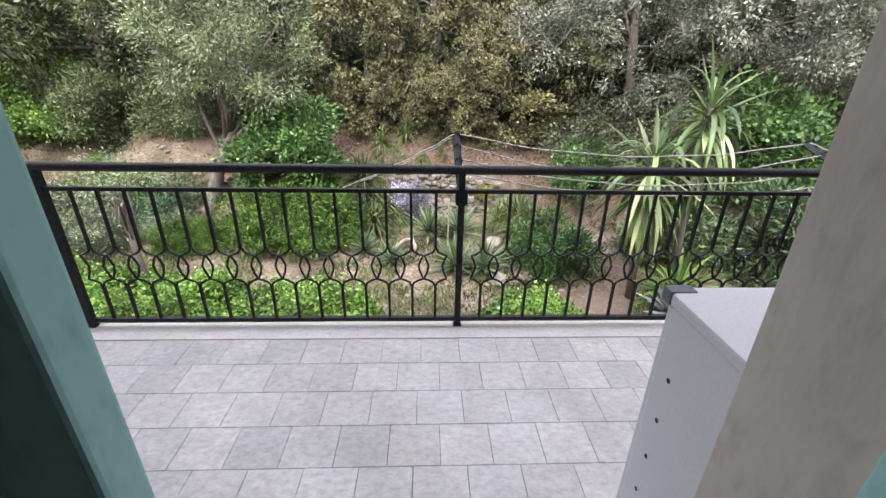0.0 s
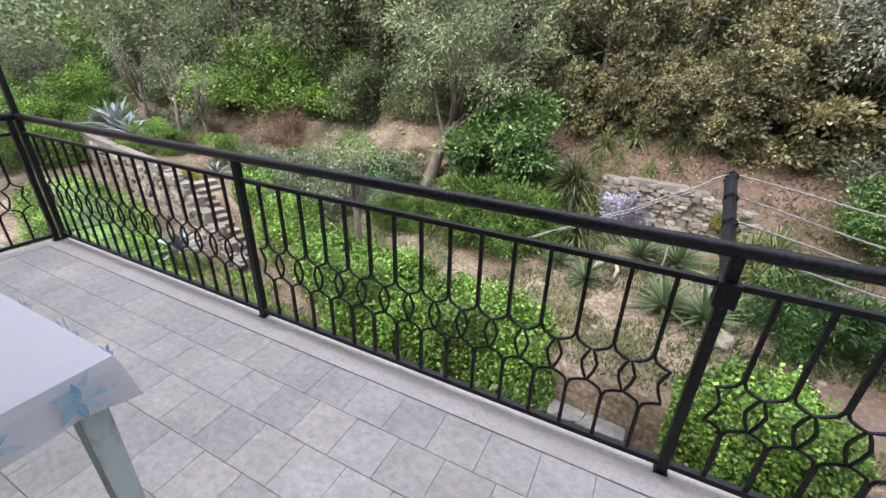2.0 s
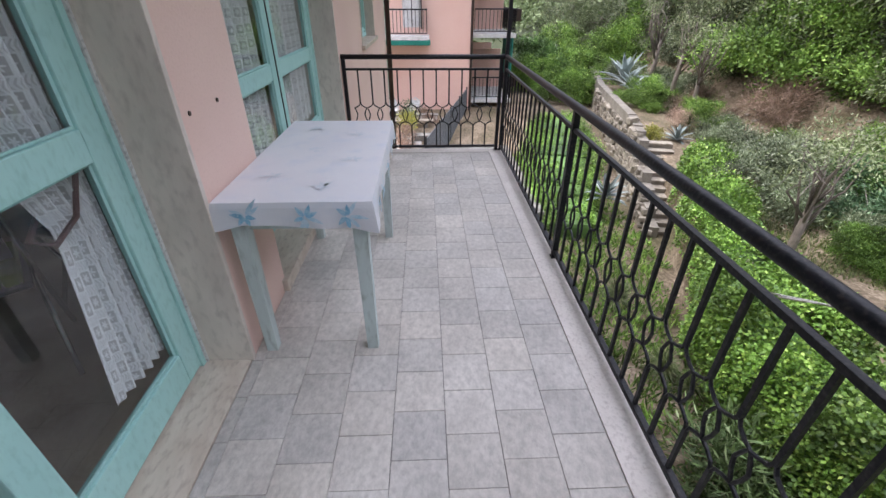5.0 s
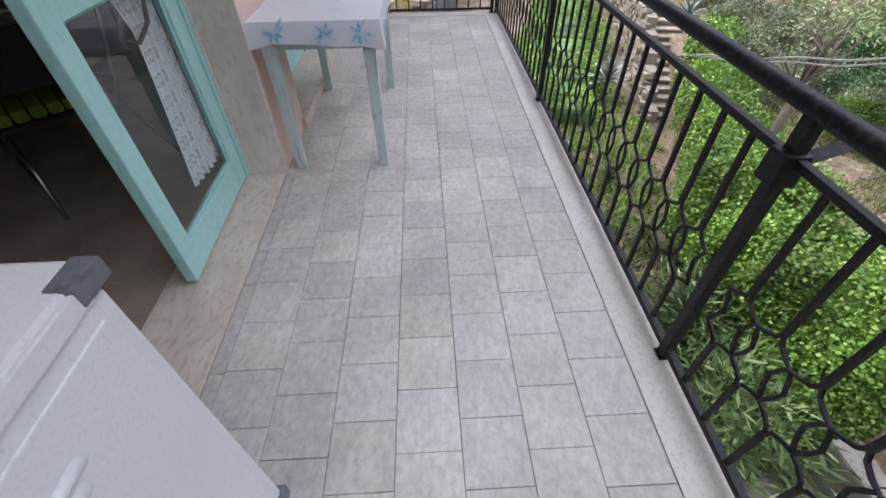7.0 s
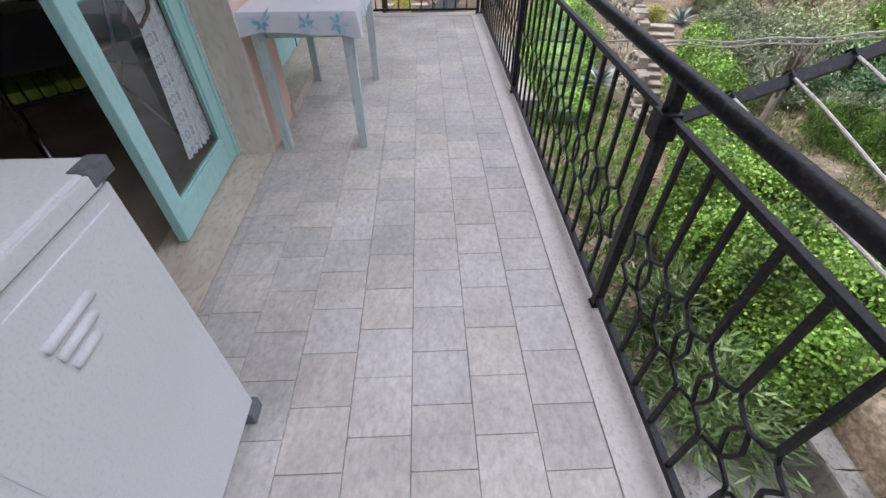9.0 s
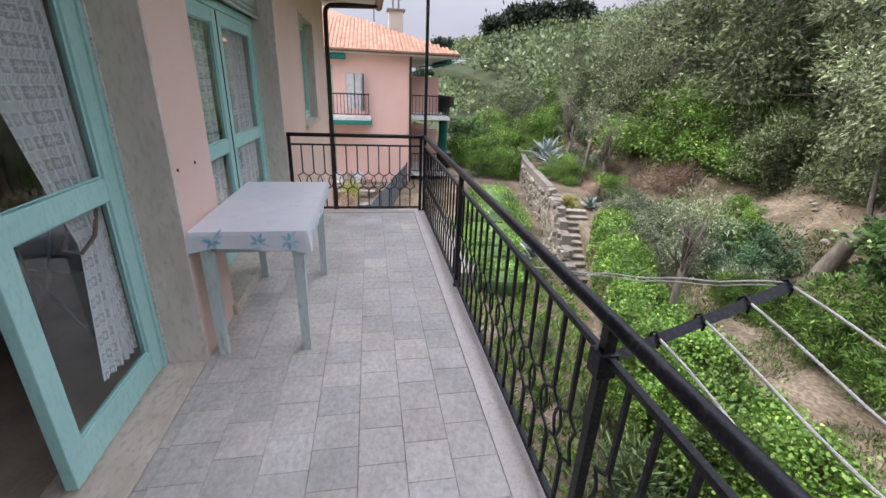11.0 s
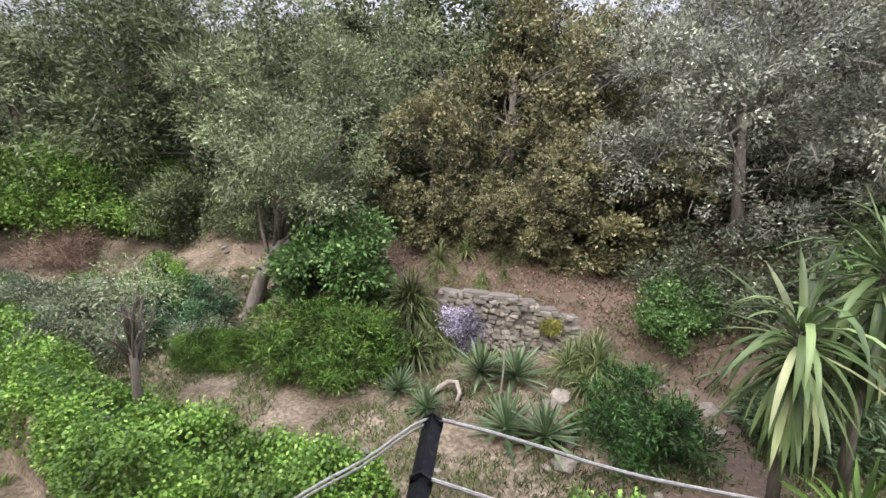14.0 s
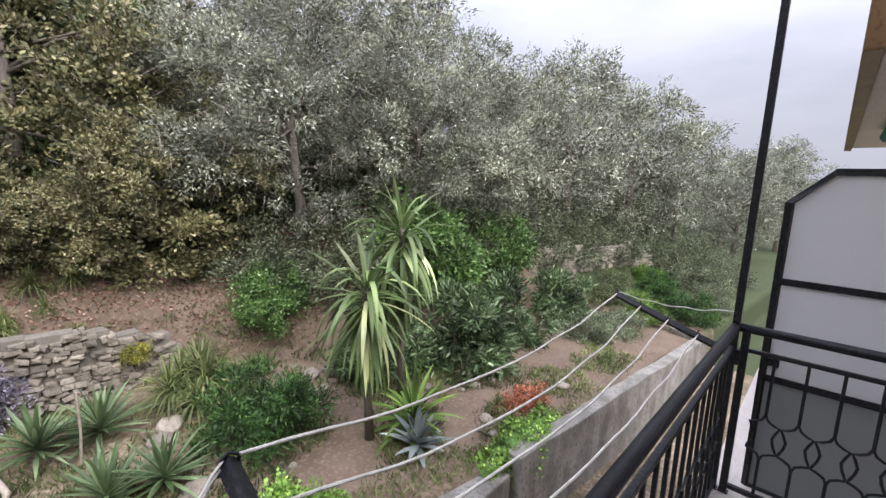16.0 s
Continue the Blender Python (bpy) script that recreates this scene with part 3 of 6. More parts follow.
def downpipe():
    g = thing("downpipe", (XL + 0.12, 0.07, -4.1), "dark brown drainpipe from the gutter down the wall", "drainpipe")
    h = ZT + 4.1
    part("pipe", tube([(0, 0, 0), (0, 0, h - 0.22), (0, 0.02, h - 0.13), (0, 0.09, h - 0.07), (-0.05, 1.0, h - 0.02), (-0.05, 1.1, h + 0.02)], 0.05, 10), PIPE, g, smooth=True)
    for z in (1.3, 3.6, 5.4):
        part("bracket", tube([(0, 0, z), (0, 0, z + 0.03)], 0.06, 10), PIPE, g)


downpipe()

# ---- balcony ----
BX0, BX1, BY = -3.16, 3.41, 1.618
slab = solid("floor", box(BX0, BX1, 0.0, BY - 0.02, -0.24, -0.012), GROUT, "balcony floor of grey stoneware tiles in dark joints", "floor", "structure")
solid("balcony_kerb", box(BX0 - 0.02, BX1, 1.457, BY, -0.10, 0.005, 0.003), CURB, "pale stone kerb along the balcony edge", "kerb", "structure")
solid("balcony_kerb", box(BX0 - 0.02, BX0 + 0.11, 0.0, 1.456, -0.10, 0.005, 0.003), CURB, "pale stone kerb along the balcony end", "kerb", "structure")
solid("balcony_side", box(BX0 + 0.02, BX1, BY - 0.019, BY - 0.004, -0.26, -0.10), CONCRETE, "grey concrete edge of the balcony slab", "slab", "structure")

RAIL_Y, RAIL_Z, LOW_Z, BOT_Z = 1.585, 0.915, 0.805, 0.050


def baluster_mesh(step, sides):
    """A bar that forks at its middle into two bowed branches and closes again."""
    bm = bmesh.new()
    tube([(0, 0, LOW_Z), (0, 0, 0.49)], 0.0068, 4, bm, square=True)
    tube([(0, 0, 0.262), (0, 0, BOT_Z)], 0.0068, 4, bm, square=True)
    h = step / 2 - 0.003
    for s in sides:
        tube([(0, 0, 0.495), (s * h * 0.22, 0, 0.468), (s * h * 0.65, 0, 0.452), (s * h, 0, 0.446), (s * (h - 0.012), 0, 0.420), (s * (h - 0.024), 0, 0.385),
              (s * (h - 0.017), 0, 0.350), (s * (h - 0.004), 0, 0.318), (s * h, 0, 0.305), (s * h * 0.60, 0, 0.297), (s * h * 0.18, 0, 0.282), (0, 0, 0.255)], 0.0064, 5, bm)
    return mesh_of("baluster", bm, IRON)


def railing(name, a, b, posts, label, tall=()):
    """A run of railing from a to b (x, y): handrail, lower rail, foot rail, posts and forked bars."""
    run = Vector((b[0] - a[0], b[1] - a[1], 0))
    length = run.length
    g = thing(name, (a[0], a[1], 0), label, "railing", math.degrees(math.atan2(run.y, run.x)))
    part("handrail", tube([(-0.01, 0, RAIL_Z - 0.002), (length + 0.01, 0, RAIL_Z - 0.002)], 0.0225, 14), IRON, g, "thick round black handrail", True)
    part("middle_rail", box(0, length, -0.011, 0.011, LOW_Z - 0.011, LOW_Z + 0.009, 0.002), IRON, g)
    part("foot_rail", box(0, length, -0.013, 0.013, BOT_Z - 0.012, BOT_Z + 0.012, 0.003), IRON, g)
    for p in posts:
        top = 2.86 if p in tall else RAIL_Z - 0.015
        part("post", tube([(p, 0, 0.008), (p, 0, top)], 0.0165, 4, square=True), IRON, g)
        part("foot_plate", box(p - 0.024, p + 0.024, -0.022, 0.022, 0.008, 0.014, 0.002), IRON, g)
    for p0, p1 in zip(posts, posts[1:]):
        n = max(2, round((p1 - p0) / 0.1275))
        step = (p1 - p0) / n
        both = baluster_mesh(step, (-1, 1))
        for i in range(1, n):
            ob = new("baluster", both)
            ob.parent, ob.location = g, (p0 + step * i, 0, 0)
    return g


LX, AX, BXP, RX = -3.115, -0.957, 1.09, 3.36
front_rail = railing("balcony_railing", (LX, RAIL_Y), (RX, RAIL_Y), (0.0, AX - LX, BXP - LX, RX - LX), "black wrought-iron balcony railing with forked bars", tall=(0.0, RX - LX))
railing("end_railing", (LX, 0.012), (LX, RAIL_Y - 0.03), (0.01, RAIL_Y - 0.06), "black wrought-iron railing across the balcony end")
railing("end_railing", (RX, 0.012), (RX, RAIL_Y - 0.03), (0.01, RAIL_Y - 0.06), "black wrought-iron railing across the far balcony end")

wire = thing("awning_wire", (LX, RAIL_Y, 2.86), "thin dark wire from the corner pole to the eave", "wire")
part("strand", tube([(0, 0, 0), (0.35, -0.16, 0.02), (2.2, -0.50, 0.16)], 0.004, 5), IRON, wire)

# ---- clothes line ----
ARM_Y = (1.62, 2.14)


def line_arm(x, z0, z1, y1):
    g = thing("clothesline_bracket", (x, ARM_Y[0], z0), "black iron clothesline arm fixed to the railing post", "clothesline bracket", group="clothesline brackets")
    d = Vector((0, y1 - ARM_Y[0], z1 - z0))
    part("arm", tube([(0, -0.04, -0.02), d], 0.015, 4, square=True), IRON, g)
    part("clamp", box(-0.03, 0.03, -0.07, -0.01, -0.06, 0.02, 0.004), IRON, g)
    spots = []
    for u in (0.22, 0.48, 0.74, 0.985):
        p = d * u
        part("hook", tube([p + Vector((0.017, 0, -0.017)), p + Vector((0.022, 0, 0.014)), p + Vector((0, 0, 0.027)), p + Vector((-0.018, 0, 0.014)), p + Vector((-0.018, 0, -0.017))], 0.004, 6), IRON, g)
        spots.append(Vector((x, ARM_Y[0], z0)) + p + Vector((0.02, 0, 0.014)))
    return spots


def rope(a, b, sag, radius=0.0042):
    g = thing("clothesline_rope", tuple(a), "white clothesline rope hanging between two arms", "rope", group="clothesline ropes")
    d = b - a
    part("strand", tube([d * u + Vector((0, 0, -4 * sag * u * (1 - u))) + Vector((0, 0.003 * math.sin(31 * u), 0.004 * math.sin(23 * u))) for u in np.linspace(0, 1, 22)], radius, 6), ROPE, g)


left_spots = line_arm(BXP, 0.80, 0.995, 2.12)
right_spots = line_arm(RX, 0.78, 0.955, 2.205)
for i, (p, q) in enumerate(zip(left_spots, right_spots)):
    rope(p, q, (0.10, 0.13, 0.15, 0.11)[i])
rope(left_spots[3] + Vector((-0.03, 0, 0)), Vector((0.50, 1.605, 0.815)), 0.012, 0.003)
rope(left_spots[3] + Vector((-0.03, 0, -0.012)), Vector((0.47, 1.605, 0.805)), 0.02, 0.0025)
rope(right_spots[3], Vector((RX + 0.02, RAIL_Y + 0.02, 0.985)), 0.03, 0.003)


# ---- glazed doors with lace curtains ----
def curtain(parent, x0, x1, z0, z1, y, tied=None, waves=7, amp=0.018):
    """A hanging cloth in folds; tied: the height at which a ribbon draws it to one side."""
    cols, rows = 90, 40
    bm = bmesh.new()
    uv = bm.loops.layers.uv.new("UVMap")
    grid = []
    for i in range(rows + 1):
        z = z1 + (z0 - z1) * i / rows
        line = []
        k = 1.0
        if tied is not None:
            k = 0.30 + 0.62 * min(1.0, abs(z - tied) / (z1 - tied)) ** 0.9 if z > tied else 0.30 + 0.16 * (tied - z) / (tied - z0)
        for j in range(cols + 1):
            u = j / cols
            x = x0 + (x1 - x0) * u * k
            line.append(bm.verts.new((x, y + amp * math.sin(2 * math.pi * waves * u + 0.6 * math.sin(3 * z)) * (0.6 + 0.4 * math.sin(5 * u)), z)))
        grid.append(line)
    for i in range(rows):
        for j in range(cols):
            f = bm.faces.new((grid[i][j], grid[i + 1][j], grid[i + 1][j + 1], grid[i][j + 1]))
            for lp, (a, b) in zip(f.loops, ((i, j), (i + 1, j), (i + 1, j + 1), (i, j + 1))):
                lp[uv].uv = (b / cols * abs(x1 - x0) * 1.4, -a / rows * (z1 - z0))
    return part("curtain", bm, LACE, parent, "white lace curtain in soft folds", True)


def door_leaf(parent, w, z0, z1, mid, drape=None, bot=0.15):
    """A glazed leaf from x = 0 to w in its own plane, y = 0 being its outer face."""
    st, top, rail, th = 0.095, 0.10, 0.10, 0.045
    leaf = part("leaf", box(0, st, -th, 0, z0, z1, 0.005), TEAL, parent)
    part("stile", box(w - st, w, -th, 0, z0, z1, 0.005), TEAL, leaf)
    part("bottom_rail", box(st, w - st, -th + 0.002, -0.002, z0, z0 + bot, 0.004), TEAL, leaf)
    part("top_rail", box(st, w - st, -th + 0.002, -0.002, z1 - top, z1, 0.004), TEAL, leaf)
    part("middle_rail", box(st, w - st, -th + 0.002, -0.002, mid - rail / 2, mid + rail / 2, 0.004), TEAL, leaf)
    for a, b in ((z0 + bot, mid - rail / 2), (mid + rail / 2, z1 - top)):
        pane = part("pane", box(st, w - st, -0.026, -0.021, a, b), GLASS, leaf, "clear window pane")
        pane.visible_shadow = False
        part("bead", tube([(st + 0.006, -0.016, a + 0.006), (w - st - 0.006, -0.016, a + 0.006), (w - st - 0.006, -0.016, b - 0.006), (st + 0.006, -0.016, b - 0.006), (st + 0.006, -0.016, a)], 0.006, 4), TEAL, leaf)
    if drape:
        drape(leaf, st, w - st, z0 + bot, z1 - top, mid)
    return leaf


def tied_drape(leaf, a, b, z0, z1, mid):
    tie = mid - 0.20
    c = curtain(leaf, a - 0.02, b + 0.03, z0 + 0.03, z1, -0.075, tie, 6, 0.026)
    part("tieback", tube([(a - 0.03, -0.06, tie + 0.20), (a + 0.10, -0.045, tie + 0.02), (a + 0.20, -0.05, tie - 0.02), (a + 0.22, -0.10, tie), (a, -0.10, tie + 0.18)], [0.009] * 5, 6), TIEBACK, c, "brown ribbon tieback")


def straight_drape(leaf, a, b, z0, z1, mid):
    curtain(leaf, a - 0.02, b + 0.02, z0 + 0.02, z1, -0.085, None, 6, 0.028)


door_1 = thing("door_1", (D1[0] + 0.03, -0.205, 0.0), "turquoise glazed wooden balcony door, one leaf standing open", "door", kind="structure")
part("frame", box(0, 0.03, -0.06, 0.012, 0.006, 2.30, 0.003), TEAL, door_1)
part("frame", box(0, D1[1] - D1[0] - 0.06, -0.06, 0.012, 2.24, 2.30, 0.003), TEAL, door_1)
part("frame", box(D1[1] - D1[0] - 0.09, D1[1] - D1[0] - 0.06, -0.06, 0.012, 0.006, 2.238, 0.003), TEAL, door_1)
part("gasket", box(-0.004, 0.008, 0.013, 0.022, 0.01, 2.29), WHITE, door_1, "white sealing strip")
leaf_a = door_leaf(door_1, 0.765, 0.02, 2.235, 1.02, tied_drape)
leaf_a.matrix_basis = pose(0.032, 0.004, 0, 0, 0, 1.5)
leaf_b = door_leaf(door_1, 0.70, 0.02, 2.235, 1.02, straight_drape)
leaf_b.matrix_basis = pose(D1[1] - D1[0] - 0.10, -0.06, 0, 0, 0, -97)

door_2 = thing("door_2", (D2[0] + 0.03, -0.205, 0.072), "closed turquoise glazed double door with lace curtains", "door", kind="structure")
W2 = D2[1] - D2[0] - 0.06
part("frame", box(0, 0.05, -0.06, 0.012, 0, 1.96, 0.003), TEAL, door_2)
part("frame", box(W2 - 0.05, W2, -0.06, 0.012, 0, 1.96, 0.003), TEAL, door_2)
part("frame", box(0.05, W2 - 0.05, -0.058, 0.010, 1.90, 1.96, 0.003), TEAL, door_2)
third = (W2 - 0.10) / 2
for i in range(2):
    lf = door_leaf(door_2, third - 0.004, 0.01, 1.895, 0.90, straight_drape, 0.36)
    lf.matrix_basis = pose(0.052 + i * third, 0.004, 0)
part("gasket", box(0.05 + third - 0.006, 0.05 + third + 0.006, 0.003, 0.009, 0.01, 1.89), RUBBER, door_2)


def shutter_box(o, z0, z1):
    g = thing("roller_shutter_box", ((o[0] + o[1]) / 2, -0.17, z0), "green painted roller shutter box over the glazed door", "shutter box")
    w = (o[1] - o[0]) / 2 - 0.03
    part("cover", box(-w, w, -0.10, 0.02, 0.03, z1 - z0, 0.006), TEAL_WORN, g)
    for i in range(3):
        part("slat", tube([(-w, 0.025, 0.012 + 0.04 * i), (w, 0.025, 0.012 + 0.04 * i)], 0.016, 8), TEAL_WORN, g, smooth=True)


shutter_box(D2, 2.035, 2.30)

window_1 = thing("window_1", (WN[0], -0.16, WN[2]), "turquoise framed house window in a stone reveal", "window", kind="structure")
ww, wh = WN[1] - WN[0], WN[3] - WN[2]
part("window_frame", tube([(0.05, 0, 0.03), (ww - 0.05, 0, 0.03), (ww - 0.05, 0, wh - 0.05), (0.05, 0, wh - 0.05), (0.05, 0, 0.0)], 0.035, 4, square=True), TEAL, window_1)
for i in range(2):
    a, b = 0.085 + i * (ww - 0.17) / 2, 0.085 + (i + 1) * (ww - 0.17) / 2
    sash = part("sash", tube([(a + 0.03, 0, 0.09), (b - 0.03, 0, 0.09), (b - 0.03, 0, wh - 0.11), (a + 0.03, 0, wh - 0.11), (a + 0.03, 0, 0.06)], 0.028, 4, square=True), TEAL, window_1)
    pn = part("pane", box(a + 0.05, b - 0.05, -0.004, 0.002, 0.11, wh - 0.13), GLASS, sash)
    pn.visible_shadow = False

# ---- furniture ----
TX0, TX1, TY0, TY1, TZ = -1.325, -0.170, 0.022, 0.592, 0.750


def dining_table():
    g = thing("table", ((TX0 + TX1) / 2, (TY0 + TY1) / 2, 0), "old turquoise painted wooden table on the balcony", "table")
    hx, hy = (TX1 - TX0) / 2, (TY1 - TY0) / 2
    part("tabletop", box(-hx, hx, -hy, hy, TZ - 0.028, TZ, 0.004), TEAL_WORN, g)
    for sx in (-1, 1):
        for sy in (-1, 1):
            x, y = sx * (hx - 0.055), sy * (hy - 0.055)
            bm = bmesh.new()
            tube([(x, y, 0), (x, y, TZ - 0.028)], [0.024, 0.029], 4, bm, square=True)
            part("leg", bm, TEAL_WORN, g, "tapered leg with flaking turquoise paint")
    for s in (-1, 1):
        part("apron", box(-hx + 0.09, hx - 0.09, s * (hy - 0.05) - 0.010, s * (hy - 0.05) + 0.010, TZ - 0.12, TZ - 0.028, 0.002), TEAL_WORN, g)
        part("apron", box(s * (hx - 0.05) - 0.010, s * (hx - 0.05) + 0.010, -hy + 0.09, hy - 0.09, TZ - 0.12, TZ - 0.028, 0.002), TEAL_WORN, g)


dining_table()
for px in (-0.24, -0.46):
    plug = thing("wall_plug", (px, 0, 1.06), "small dark screw plug in the pink wall", "wall plug", group="wall plugs")
    part("plug", tube([(0, -0.02, 0), (0, 0.004, 0)], 0.0085, 8), PIPE, plug)

CLOTH = mat("waxed_tablecloth", (0.76, 0.77, 0.81), (0.72, 0.73, 0.78), rough=0.42, scale=2.5, fine=9, bump=0.05, c=(0.66, 0.70, 0.78))
PRINT = mat("blue_flower_print", (0.16, 0.40, 0.60), (0.42, 0.62, 0.74), rough=0.42, scale=38, fine=120, bump=0.0, c=(0.55, 0.70, 0.78))
WASH = mat("washed_blue_print", (0.36, 0.58, 0.72), (0.62, 0.72, 0.80), rough=0.42, scale=34, fine=110, bump=0.0, c=(0.68, 0.75, 0.80))
PALE_PRINT = mat("faded_blue_flower_print", (0.62, 0.69, 0.755), (0.70, 0.73, 0.78), rough=0.42, scale=30, fine=90, bump=0.0, c=(0.71, 0.735, 0.785))


def tablecloth():
    g = thing("tablecloth", ((TX0 + TX1) / 2, (TY0 + TY1) / 2, TZ + 0.002), "white waxed tablecloth with a blue flower print", "tablecloth")
    hx, hy, drop = (TX1 - TX0) / 2 + 0.006, (TY1 - TY0) / 2 + 0.006, 0.092
    bm = bmesh.new()
    nx, ny, nd = 44, 24, 6
    ring = [(-hx + 2 * hx * i / nx, -hy) for i in range(nx)] + [(hx, -hy + 2 * hy * i / ny) for i in range(ny)]
    ring += [(hx - 2 * hx * i / nx, hy) for i in range(nx)] + [(-hx, hy - 2 * hy * i / ny) for i in range(ny)]
    rows = []
    for k in range(nd + 1):
        u = k / nd
        row = []
        for i, (x, y) in enumerate(ring):
            corner = 1 - min(1.0, min(abs(abs(x) - hx) + abs(abs(y) - hy), 0.09) / 0.09)
            out = (0.004 + 0.012 * u * math.sin(i * 0.55) * (0.4 + 0.6 * corner) + 0.020 * u * corner) if k else 0
            ln = drop * (1 + 0.10 * math.sin(i * 0.21 + 1) + 0.22 * corner)
            z = 0.010 - (0.006 if k else 0) - ln * u
            dx = math.copysign(1, x) if abs(abs(x) - hx) < 1e-6 else 0
            dy = math.copysign(1, y) if abs(abs(y) - hy) < 1e-6 else 0
            row.append(bm.verts.new((x + dx * out, y + dy * out, z)))
        rows.append(row)
    m = len(ring)
    for a, b in zip(rows, rows[1:]):
        for i in range(m):
            bm.faces.new((a[i], b[i], b[(i + 1) % m], a[(i + 1) % m]))
    bm.faces.new(rows[0])
    ob = part("cloth", bm, CLOTH, g, "", False)
    ob.modifiers.new("thickness", "SOLIDIFY").thickness = 0.0015

    def flower(cx, cz, face, size, turn, material, pale):
        """A loose painted blossom: slender bent petals, a stem with two leaves, laid on one hanging side or on the top."""
        rnd = random.Random(round(cx * 1000 + turn))
        for shade, shapes in ((material, [(a + rnd.uniform(-12, 12), size * rnd.uniform(0.7, 1.1), size * 0.36) for a in (60, 125, 5, 190)]),
                              (pale, [(a + rnd.uniform(-15, 15), size * rnd.uniform(1.1, 1.7), size * 0.30) for a in (230, 262, 335)])):
            b2 = bmesh.new()
            for layer, (a, ln, wd) in enumerate(shapes):
                a = radians(a + turn)
                bend = rnd.uniform(-0.22, 0.22) * ln
                left, right = [], []
                for k in range(7):
                    u = k / 6
                    p, mid = 0.10 * ln + 0.9 * ln * u, bend * u * u
                    w = 0.5 * wd * math.sin(math.pi * (0.10 + 0.88 * u ** 0.8))
                    for q, side_list in ((mid + w, left), (mid - w, right)):
                        x, y = cx + p * math.cos(a) - q * math.sin(a), cz + p * math.sin(a) + q * math.cos(a)
                        side_list.append(b2.verts.new(face(x, y, 0.0006 * layer + (0.0025 if shade is material else 0.0))))
                for k in range(6):
                    b2.faces.new((left[k], left[k + 1], right[k + 1], right[k]))
            part("printed_flower", b2, shade, ob)

    near = lambda x, y, k: (hx + 0.0165 + k, x, max(y, -drop + 0.006))
    side = lambda x, y, k: (x, hy + 0.0165 + k, max(y, -drop + 0.006))
    over = lambda x, y, k: (x, y, 0.0125 + k)
    for cy, tz, tn in ((-0.17, -0.036, 160), (0.045, -0.042, 10), (0.20, -0.040, 80)):
        flower(cy, tz, near, 0.052, tn, PRINT, WASH)
    for cx, tn in ((-0.42, 0), (-0.18, 130), (0.08, 40), (0.34, 190), (0.50, 60)):
        flower(cx, -0.044, side, 0.050, tn, PRINT, WASH)
    rnd = random.Random(4)
    for cx, cy in ((-0.40, -0.12), (-0.28, 0.13), (-0.02, -0.05), (0.12, 0.16), (0.33, -0.14), (0.44, 0.08)):
        flower(cx, cy, over, 0.045, rnd.uniform(0, 360), PALE_PRINT, PALE_PRINT)


tablecloth()

CX0, CX1, CY0, CY1, CZ = 1.462, 2.43, 0.02, 0.362, 0.935


def cabinet():
    g = thing("storage_cabinet", ((CX0 + CX1) / 2, (CY0 + CY1) / 2, 0), "low white plastic storage cabinet with grey corner caps", "cabinet")
    hx, hy = (CX1 - CX0) / 2, (CY1 - CY0) / 2
    part("body", box(-hx + 0.004, hx - 0.004, -hy, hy - 0.034, 0.045, CZ - 0.03, 0.004), PLASTIC, g)
    part("top", box(-hx, hx, -hy, hy - 0.004, CZ - 0.03, CZ, 0.008), PLASTIC, g)
    part("top_edge", box(-hx + 0.04, hx - 0.04, hy - 0.0035, hy + 0.004, CZ - 0.034, CZ - 0.004, 0.002), PLASTIC, g)
    for sx in (-1, 1):
        part("corner_cap", box(min(sx * hx, sx * (hx - 0.055)) - 0.003, max(sx * hx, sx * (hx - 0.055)) + 0.003, hy - 0.03, hy + 0.006, CZ - 0.030, CZ + 0.003, 0.004), GREY_PLASTIC, g, "dark grey corner cap")
        for sy in (-1, 1):
            x, y = sx * (hx - 0.03), sy * (hy - 0.03)
            part("foot", box(x - 0.033, x + 0.033, y - 0.033, y + 0.033, 0, 0.06, 0.006), GREY_PLASTIC, g, "dark grey foot")
        a, b = (-hx + 0.012, -0.003) if sx < 0 else (0.003, hx - 0.012)
        door = part("door", box(a, b, hy - 0.032, hy - 0.006, 0.062, CZ - 0.042, 0.006), PLASTIC, g, "white cabinet door panel")
        part("door_panel", box(a + 0.03, b - 0.03, hy - 0.008, hy - 0.002, 0.09, CZ - 0.07, 0.003), PLASTIC, door)
        for i in range(3):
            cx, cz, half = (a + b) / 2 + 0.006 * i, CZ - 0.148 - 0.030 * i, 0.058 - 0.013 * i
            part("vent_slot", tube([(cx - half, hy - 0.001, cz), (cx + half, hy - 0.001, cz)], 0.0095, 8), PLASTIC, door, "raised vent slot", True)
    part("lock", box(-0.052, -0.026, hy - 0.001, hy + 0.006, 0.50, 0.535, 0.003), BLACK, g, "small black lock")
    part("key", tube([(-0.038, hy + 0.004, 0.515), (-0.03, hy + 0.03, 0.505), (-0.02, hy + 0.05, 0.49)], 0.004, 6), CHROME, g, "small metal key")
    for z in (0.14, 0.26, 0.38, 0.50, 0.62, 0.74):
        for y in (-hy + 0.05, hy - 0.09):
            part("peg_hole", tube([(-hx + 0.002, y, z), (-hx + 0.0055, y, z)], 0.006, 8), BLACK, g)


cabinet()


